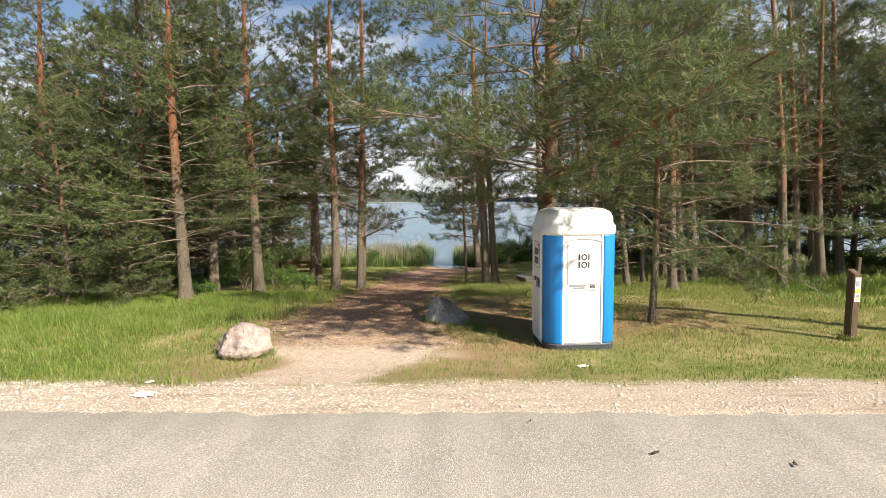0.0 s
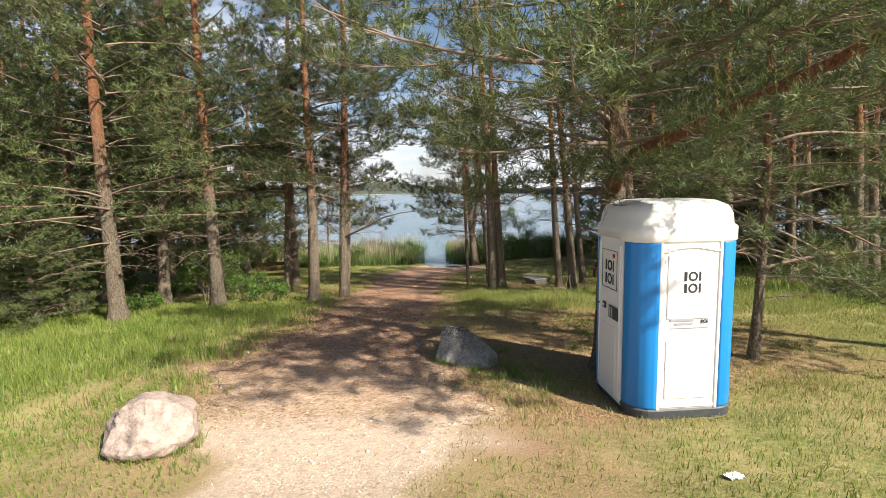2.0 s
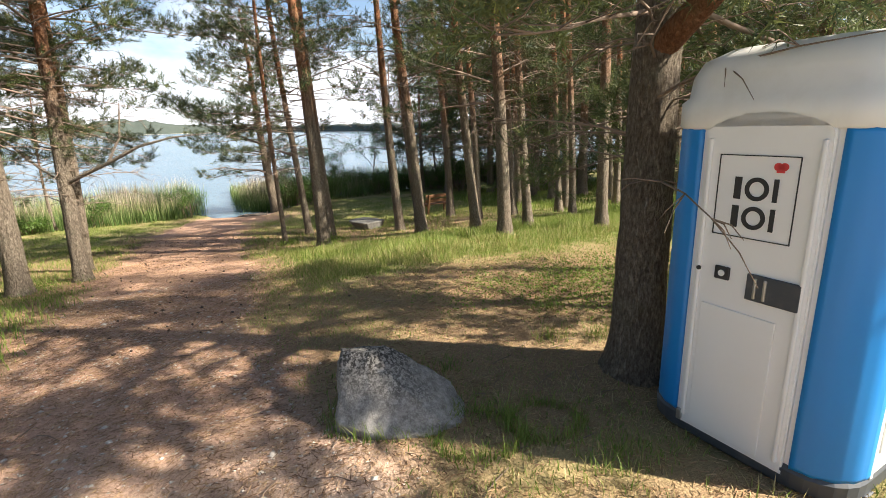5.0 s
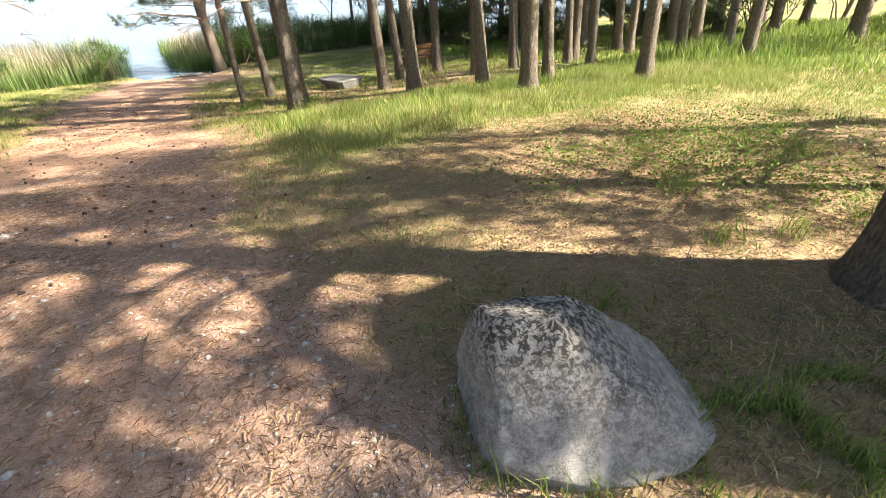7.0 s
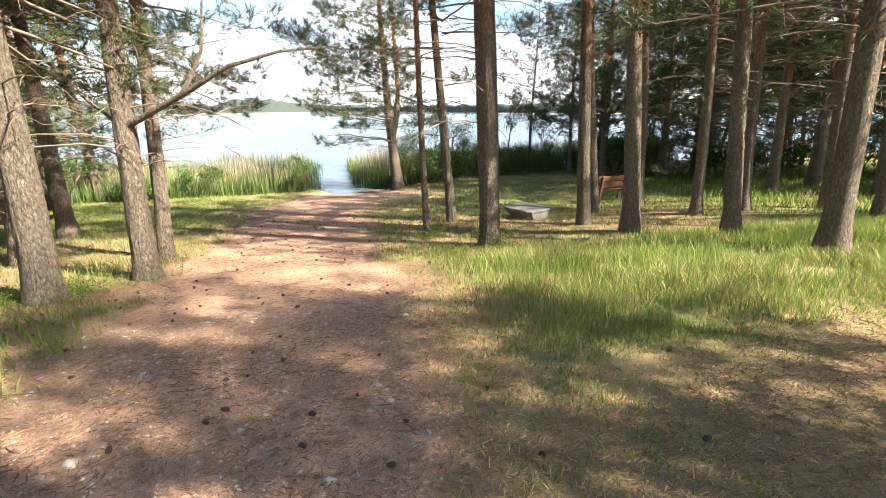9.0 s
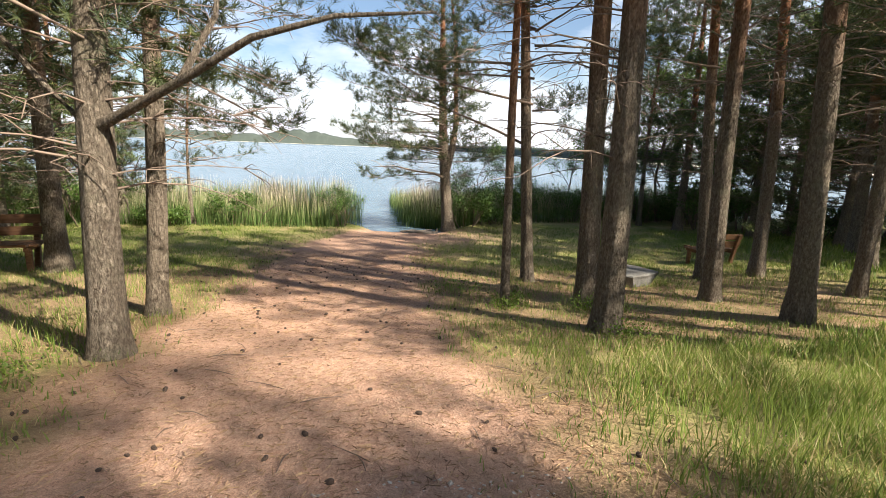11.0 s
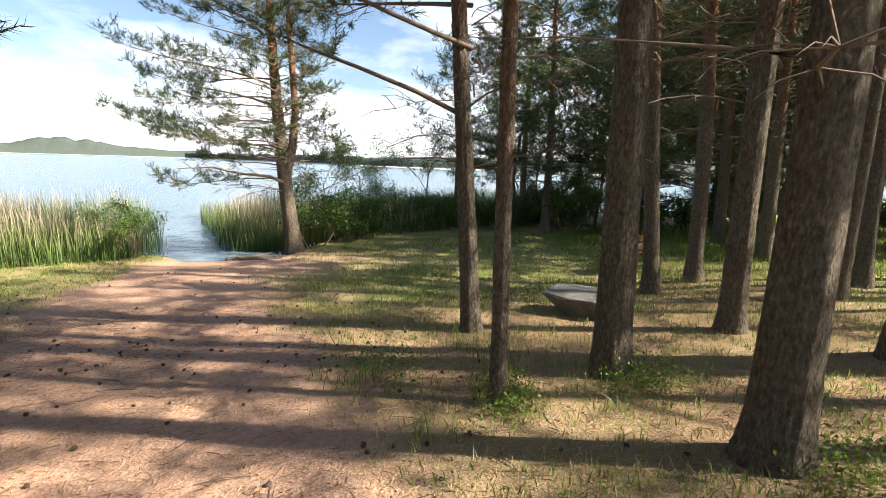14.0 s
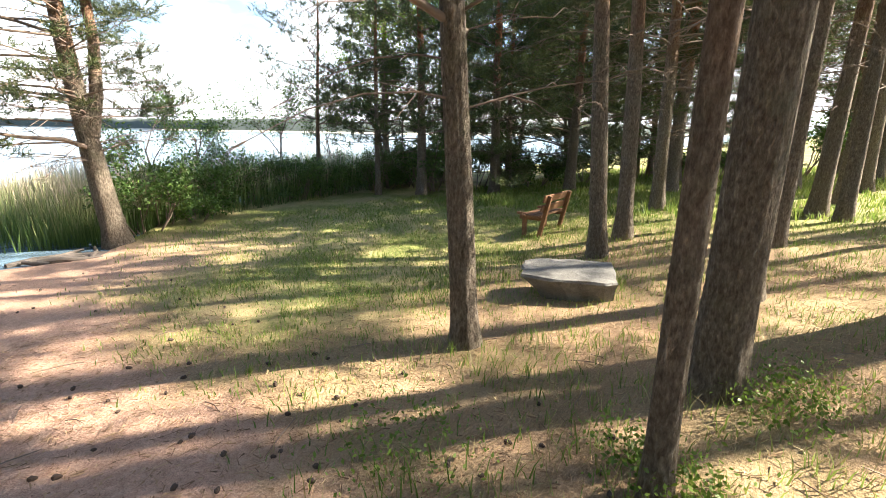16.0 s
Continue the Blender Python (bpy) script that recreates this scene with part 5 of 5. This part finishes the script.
shore_pine = pine_parts("shore_pine", 8.5, 2.4, 2.9, 0.36, 6, 0.26, 80, 1.4, 1.2, 10, 0.015, lean=2.6, seed=51, arms=((1.9, 3.0, 2.6, 0.15), (2.2, 2.6, 2.2, 0.25), (2.3, 0.1, 1.6, 0.1)))
st = pine(1.68, 30.95, 0.44, shore_pine, 0.0, "old shore pine with forked trunk and thin crown", False, (-0.08, 0.0), 8.5, group="pines at the shore")
V, T = [], []
tube(V, T, [(-0.17, 0, 2.0), (0.02, 0.04, 2.7), (0.12, 0.10, 3.6), (0.05, 0.3, 6.0), (-0.2, 0.4, 8.0)], [0.14, 0.11, 0.09, 0.06, 0.02], 10)
part("second_trunk", quick("second_trunk", V, T, True), BARK, st)
V, T = [], []
tube(V, T, [(-0.15, 0, 1.75), (-0.6, -0.2, 1.95), (-1.2, -0.35, 2.0), (-1.9, -0.4, 2.15), (-2.6, -0.5, 2.1)], [0.045, 0.036, 0.028, 0.018, 0.006], 6)
for k in range(14):
    f, up = 0.25 + 0.05 * k, math.sin(k * 2.1)
    p = Vector((-0.15 - 2.3 * f, -0.45 * f, 1.9 + 0.2 * f))
    e = p + Vector((-0.45 - 0.1 * math.sin(k), 0.35 * math.cos(k * 1.7), 0.3 * up))
    tube(V, T, [p, p.lerp(e, 0.5) + Vector((0, 0, 0.06)), e], [0.012, 0.008, 0.003], 4)
part("dead_limb", quick("dead_limb", V, T, True), TWIG, st, "long bare limb reaching over the water")
pine(-8.7, 31.6, 0.36, FOREST_KINDS[2], 0.7, "dark pine standing over the reeds", False, (-0.03, 0), 11.0, group="pines at the shore")
thin_pine = pine_parts("thin_pine", 6.0, 2.0, 1.5, 0.4, 4, 0.1, 14, 0.8, 0.8, 9, 0.015, seed=52)
pine(-6.6, 31.4, 0.13, thin_pine, 0.0, "slender young pine in front of the lake", False, (0.02, 0), 6.0, bark=BARK_YOUNG, group="pines at the shore")
pine(8.2, 33.6, 0.16, thin_pine, 1.0, "slender pine behind the shore bushes", False, (0, 0), 7.0, bark=BARK_YOUNG, group="pines at the shore", scale=1.15)
pine(9.6, 32.4, 0.20, EDGE_KINDS[1], 2.0, "dark pine at the end of the lawn", False, (0, 0), 8.0, group="pines at the shore", scale=0.75)
for (x, y, sc) in ((14.5, 30.5, 1.2), (18.5, 30.0, 1.7), (21.5, 27.5, 1.7), (-13.2, 29.6, 1.5), (-13.0, 26.3, 1.4), (-16.0, 28.0, 1.6), (-10.4, 31.6, 1.2), (-18.5, 25.0, 1.5)):
    pine(x, y, 0.30, LOW_KIND, x, "dark dense pine with low boughs" , False, (0, 0), 6.5 * sc, group="dense dark pines", scale=sc)
for (x, y, k) in ((22.5, 21.0, 1), (24.0, 26.0, 0), (13.0, 35.5, 0), (20.5, 17.5, 0), (12.2, 29.6, 1), (10.6, 31.4, 0)):
    pine(x, y, 0.34, EDGE_KINDS[k], x, "dark dense pine behind the meadow", False, (0, 0), 11.0, group="pines behind the meadow")

# ---- grass, reeds, weeds ----
def blades(name, x, y, h, width, lean, material, label, base=None, seg=True, category="grass"):
    """Thin bent blades, rooted at x, y."""
    n = len(x)
    z = ground_z(x, y) - 0.01 if base is None else base
    a = rng.uniform(0, 2 * np.pi, n)
    b = rng.uniform(0, 2 * np.pi, n)
    root = np.stack([x, y, z], 1)
    side = np.stack([np.cos(a), np.sin(a), 0 * a], 1) * (width * rng.uniform(0.7, 1.3, n))[:, None] * 0.5
    way = np.stack([np.cos(b), np.sin(b), 0 * b], 1)
    up = np.array([[0, 0, 1.0]])
    bend = (lean * rng.uniform(0.2, 1.5, n) * h)[:, None]
    mid = root + up * (h * 0.55)[:, None] + way * bend * 0.35
    tip = root + up * h[:, None] + way * bend
    V = np.stack([root - side, root + side, mid + side * 0.8, mid - side * 0.8, tip], 1).reshape(-1, 3)
    k = np.arange(n)[:, None] * 5
    me = quick(name, V, np.concatenate([k + [[0, 1, 2]], k + [[0, 2, 3]], k + [[3, 2, 4]]]))
    return single(name, me, material, Matrix(), label, category, kind="stuff")


def scatter(n, x0, x1, y0, y1):
    return rng.uniform(x0, x1, n), rng.uniform(y0, y1, n)


def lawn(name, n, box, material, label, tall=1.0, width=0.007, bare=0.0, lean=0.45):
    x, y = scatter(n, *box)
    d, g, l, t = cover(x, y)
    tuft = fbm(x * 2.2, y * 2.2, 90)
    keep = (1 - d) * (1 - g) * (1 - l * (0.86 - bare)) * sstep(0.25, 0.6, tuft + 0.12)
    ok = (rng.random(n) < keep) & (y < shore_y(x) + 0.3)
    x, y, t, tuft = x[ok], y[ok], t[ok], tuft[ok]
    cabin_in = (np.abs(x - 2.40) < 0.62) & (np.abs(y - 9.66) < 0.62)
    x, y, t, tuft = x[~cabin_in], y[~cabin_in], t[~cabin_in], tuft[~cabin_in]
    h = t * (0.5 + 0.9 * tuft) * rng.uniform(0.6, 1.4, len(x)) * tall
    return blades(name, x, y, h, width, lean, material, label)


lawn("grass_verge", 90000, (-12, -2.2, 6.2, 18.5), GRASS, "lush green roadside grass", 1.0, 0.010)
lawn("grass_roadside", 70000, (-1.5, 10, 6.2, 15.5), GRASS, "short green grass round the cabin", 1.0, 0.008)
lawn("grass_strip", 75000, (-0.6, 13, 14.4, 20), GRASS, "tall bright grass along the pines", 1.0, 0.007)
lawn("grass_wood", 50000, (-8, 9, 18.5, 25), GRASS, "sparse grass under the pines", 1.3, 0.008, 0.25)
lawn("grass_lawn", 80000, (-12, 14, 23.5, 31.5), GRASS, "mown lawn by the lake", 1.0, 0.010)
lawn("grass_far", 50000, (9, 26, 12, 31), GRASS, "tall meadow grass behind the pines", 2.0, 0.022)
lawn("sparse_grass", 40000, (-2.0, 8, 9.7, 17), GRASS, "sparse green grass in the pine shade", 0.7, 0.006, 0.45, 0.7)
lawn("dry_grass", 80000, (-1.0, 10, 8.7, 17), GRASS_DRY, "dry straw-coloured grass", 0.8, 0.006, 0.45, 0.9)
lawn("dry_grass_wood", 36000, (-7, 9, 17.5, 27), GRASS_DRY, "dry straw under the pines", 1.0, 0.006, 0.5, 0.9)

# reeds stand on both sides of the gap in the shore
def reed_bed(n, x0, x1, depth, label, tall):
    x = rng.uniform(x0, x1, n)
    y = np.where(x < 0, np.interp(x, (-40, -12, -2.2, -1.2), (31.2, 31.0, 31.0, 31.6)), np.interp(x, (0.1, 1.3, 3, 16), (31.8, 31.2, 32.2, 34.5))) + rng.random(n) ** 1.4 * depth
    gap = np.where(x < 0, -1.15 - x, x - 0.1)
    gap = gap + 0.5 * (vnoise(x * 2, y * 2, 35) - 0.5) + np.where(x > 0, 0.10, 0.03) * (y - 31)
    ok = rng.random(n) < sstep(-0.1, 1.1, gap)
    x, y, gap = x[ok], y[ok], gap[ok]
    n = len(x)
    h = tall * (0.7 + 0.3 * sstep(0, 1.5, gap)) * (0.55 + 0.6 * vnoise(x * 0.8, y * 0.8, 33)) * rng.uniform(0.65, 1.15, n) * sstep(-0.4, 1.2, (y - 30.4))
    z = np.maximum(ground_z(x, y), WATER_Z - 0.15)
    blades("reed_bed", x, y, h, 0.016, 0.16, REED, label, z, category="reeds")


reed_bed(26000, -30, -1.15, 9.0, "tall green and straw-coloured reeds at the lake edge", 1.35)
reed_bed(6500, 0.05, 3.2, 7.0, "reeds beside the shore pine", 1.3)
reed_bed(6500, 3.0, 17.0, 9.0, "reeds behind the shore bushes", 1.5)


def weed_clump(x, y, spread, n, size, label):
    n, spread = int(n * 1.7), spread * 0.85
    at = np.stack([rng.normal(0, spread, n), rng.normal(0, spread, n), np.abs(rng.normal(0.07, 0.05, n)) + 0.015], 1)
    single("weed_clump", leaf_mesh("weed_clump", at, size * 0.5), LEAF_BRIGHT, pose(x, y, gz(x, y)), label, "weeds", "weeds at the tree feet", "stuff")


for (x, y, sp, n) in ((0.72, 20.95, 0.16, 320), (0.95, 21.25, 0.14, 220), (1.75, 20.75, 0.16, 260), (1.55, 19.30, 0.18, 260), (-3.9, 18.6, 0.22, 420), (-4.5, 18.3, 0.25, 420), (2.1, 20.7, 0.2, 260), (0.35, 22.2, 0.25, 260), (2.7, 12.4, 0.35, 300), (3.5, 12.8, 0.45, 420), (2.3, 13.3, 0.3, 220), (4.0, 13.5, 0.5, 420), (1.7, 12.8, 0.3, 160), (3.1, 12.0, 0.5, 520), (3.8, 12.6, 0.6, 620), (2.6, 12.9, 0.45, 380), (4.6, 13.0, 0.6, 520), (3.2, 11.4, 0.4, 360), (4.4, 12.2, 0.6, 480), (-6.0, 19.4, 0.3, 320)):
    weed_clump(x, y, sp, n, 0.06, "clump of fresh green weeds")

# ---- cones, pebbles, fallen twigs ----
cone_bm = bmesh.new()
bmesh.ops.create_uvsphere(cone_bm, u_segments=8, v_segments=7, radius=1.0)
for v in cone_bm.verts:
    f = v.co.z
    q = (1 - 0.25 * f) * (1 + 0.18 * math.cos(9 * f + 3 * math.atan2(v.co.y, v.co.x)))
    v.co = Vector((v.co.z * 0.026, v.co.x * 0.016 * q, v.co.y * 0.016 * q))
cone_me = mesh_of("pine_cone", cone_bm)
cone_me.materials.append(CONE)
cr = random.Random(5)
made = 0
while made < 260:
    y = cr.uniform(13.5, 29.0) if made % 4 else cr.uniform(19, 25)
    x = cr.uniform(-3.8, 1.2)
    if cr.random() > 0.35 + 0.65 * float(vnoise(x * 1.2, y * 1.2, 66)):
        continue
    ob = new("pine_cone", cone_me)
    ob.matrix_basis = pose(x, y, gz(x, y) + 0.010, cr.uniform(-15, 15), cr.uniform(-20, 20), cr.uniform(0, 360)) @ Matrix.Scale(cr.uniform(0.6, 1.0), 4)
    tagged(ob, "dark brown fallen pine cone on the sand", "pine cone", "fallen pine cones")
    made += 1


def pebbles(name, n, box, size, label, where):
    x, y = scatter(n, *box)
    d, g, l, t = cover(x, y)
    ok = rng.random(n) < where(d, g, l)
    x, y = x[ok], y[ok]
    n = len(x)
    base = np.array([(1, 0, 0), (0, 1, 0), (-1, 0, 0), (0, -1, 0), (0.1, 0.1, 1), (0, 0, -0.6)])
    faces = np.array([(0, 1, 4), (1, 2, 4), (2, 3, 4), (3, 0, 4), (1, 0, 5), (2, 1, 5), (3, 2, 5), (0, 3, 5)])
    s = size * rng.lognormal(0, 0.45, n)
    a = rng.uniform(0, 6.28, n)
    jit = base[None] * rng.uniform(0.7, 1.3, (n, 6, 3)) * s[:, None, None] * np.array([1.25, 0.9, 0.6])
    vx = jit[..., 0] * np.cos(a)[:, None] - jit[..., 1] * np.sin(a)[:, None]
    vy = jit[..., 0] * np.sin(a)[:, None] + jit[..., 1] * np.cos(a)[:, None]
    V = np.stack([vx + x[:, None], vy + y[:, None], jit[..., 2] + ground_z(x, y)[:, None]], 2).reshape(-1, 3)
    T = (np.arange(n)[:, None, None] * 6 + faces[None]).reshape(-1, 3)
    single(name, quick(name, V, T, False), PEBBLE, Matrix(), label, "gravel", kind="stuff")


pebbles("shoulder_gravel", 26000, (-9, 9, 5.2, 6.95), 0.008, "loose pale gravel on the road shoulder", lambda d, g, l: g)
pebbles("path_gravel", 22000, (-4, 1.5, 6.4, 17), 0.0075, "scattered pebbles on the path", lambda d, g, l: 0.8 * d)

def strew(name, n, box, length, width, material, label, where):
    """Slivers lying flat on the ground: needles and straw."""
    x, y = scatter(n, *box)
    d, g, l, t = cover(x, y)
    ok = rng.random(n) < where(d, g, l)
    x, y = x[ok], y[ok]
    n = len(x)
    a, ln = rng.uniform(0, 6.28, n), length * rng.uniform(0.5, 1.4, n)
    w = width * rng.uniform(0.6, 1.5, n)
    z = ground_z(x, y) + rng.uniform(0.002, 0.014, n)
    dx, dy = np.cos(a), np.sin(a)
    V = np.stack([np.stack([x - dy * w / 2, y + dx * w / 2, z], 1), np.stack([x + dy * w / 2, y - dx * w / 2, z + 0.004], 1), np.stack([x + dx * ln, y + dy * ln, ground_z(x + dx * ln, y + dy * ln) + 0.006], 1)], 1).reshape(-1, 3)
    single(name, quick(name, V, np.arange(3 * n).reshape(-1, 3)), material, Matrix(), label, "litter", kind="stuff")


strew("fallen_needles", 90000, (-4.5, 6, 8.7, 26), 0.07, 0.005, LITTER, "brown fallen pine needles on the ground", lambda d, g, l: np.clip(0.05 * d + l, 0, 1))
strew("worn_ground_straw", 90000, (-3.6, 4.5, 9.0, 16.5), 0.055, 0.0035, LITTER, "dry straw and needles on the worn ground", lambda d, g, l: np.clip(0.08 * d + l * 0.9, 0, 1))
strew("path_debris", 40000, (-4, 2, 6.7, 29), 0.022, 0.010, LITTER, "bits of bark and dry leaf on the path", lambda d, g, l: 0.7 * d)

V, T = [], []
tr = random.Random(9)
for k in range(420):
    x, y = tr.uniform(-4, 5), tr.uniform(9.7, 26)
    ln, a = tr.uniform(0.08, 0.35), tr.uniform(0, 6.28)
    z = gz(x, y) + 0.006
    dx, dy = math.cos(a) * ln / 2, math.sin(a) * ln / 2
    tube(V, T, [(x - dx, y - dy, z), (x + tr.uniform(-.02, .02), y + tr.uniform(-.02, .02), z + 0.012), (x + dx, y + dy, z)], [0.003, 0.004, 0.002], 3)
single("fallen_twigs", quick("fallen_twigs", V, T), TWIG, Matrix(), "dry twigs scattered under the pines", "twigs", kind="stuff")

# tufts round the boulders, the cabin and the post
def tufts(name, spots, n, height, label, material, ring=0.75):
    xs, ys, hs = [], [], []
    for (x, y, spread) in spots:
        a, r = rng.uniform(0, 6.28, n), spread * (ring + (1 - ring) * rng.random(n))
        xs.append(x + np.cos(a) * r)
        ys.append(y + np.sin(a) * r * 0.8)
        hs.append(height * rng.uniform(0.4, 1.3, n))
    blades(name, np.concatenate(xs), np.concatenate(ys), np.concatenate(hs), 0.006, 0.6, material, label)


tufts("grass_tufts", ((0.15, 10.95, 0.52), (-2.89, 8.37, 0.46), (6.87, 9.2, 0.16), (3.72, 22.8, 0.62), (0.54, 10.4, 0.35), (1.0, 10.35, 0.3)), 420, 0.12, "longer grass round stones and cabin", GRASS)
tufts("shade_grass", [(0.7 + 0.33 * k + 0.3 * math.sin(5 * k), 10.55 + 0.9 * math.sin(2.3 * k) + 0.12 * k, 0.22 + 0.08 * math.sin(k)) for k in range(16)], 70, 0.15, "thin green grass tufts beside the boulder", GRASS, 0.0)
for (x, y, s, turn) in ((1.81, 4.55, 0.030, 20), (2.69, 4.40, 0.028, 70), (0.99, 5.05, 0.016, 60)):
    bm = bmesh.new()
    vs = [bm.verts.new((s * p, s * q, 0.006 + 0.010 * abs(p))) for p, q in ((-1.3, 0), (-0.5, -0.5), (0.6, -0.45), (1.4, 0), (0.5, 0.5), (-0.6, 0.45))]
    bm.faces.new(vs)
    single("dry_leaf", bm, CONE, pose(x, y, 0.147, 0, 0, turn), "dark dry leaf lying on the asphalt", "leaf", "dry leaves on the road")
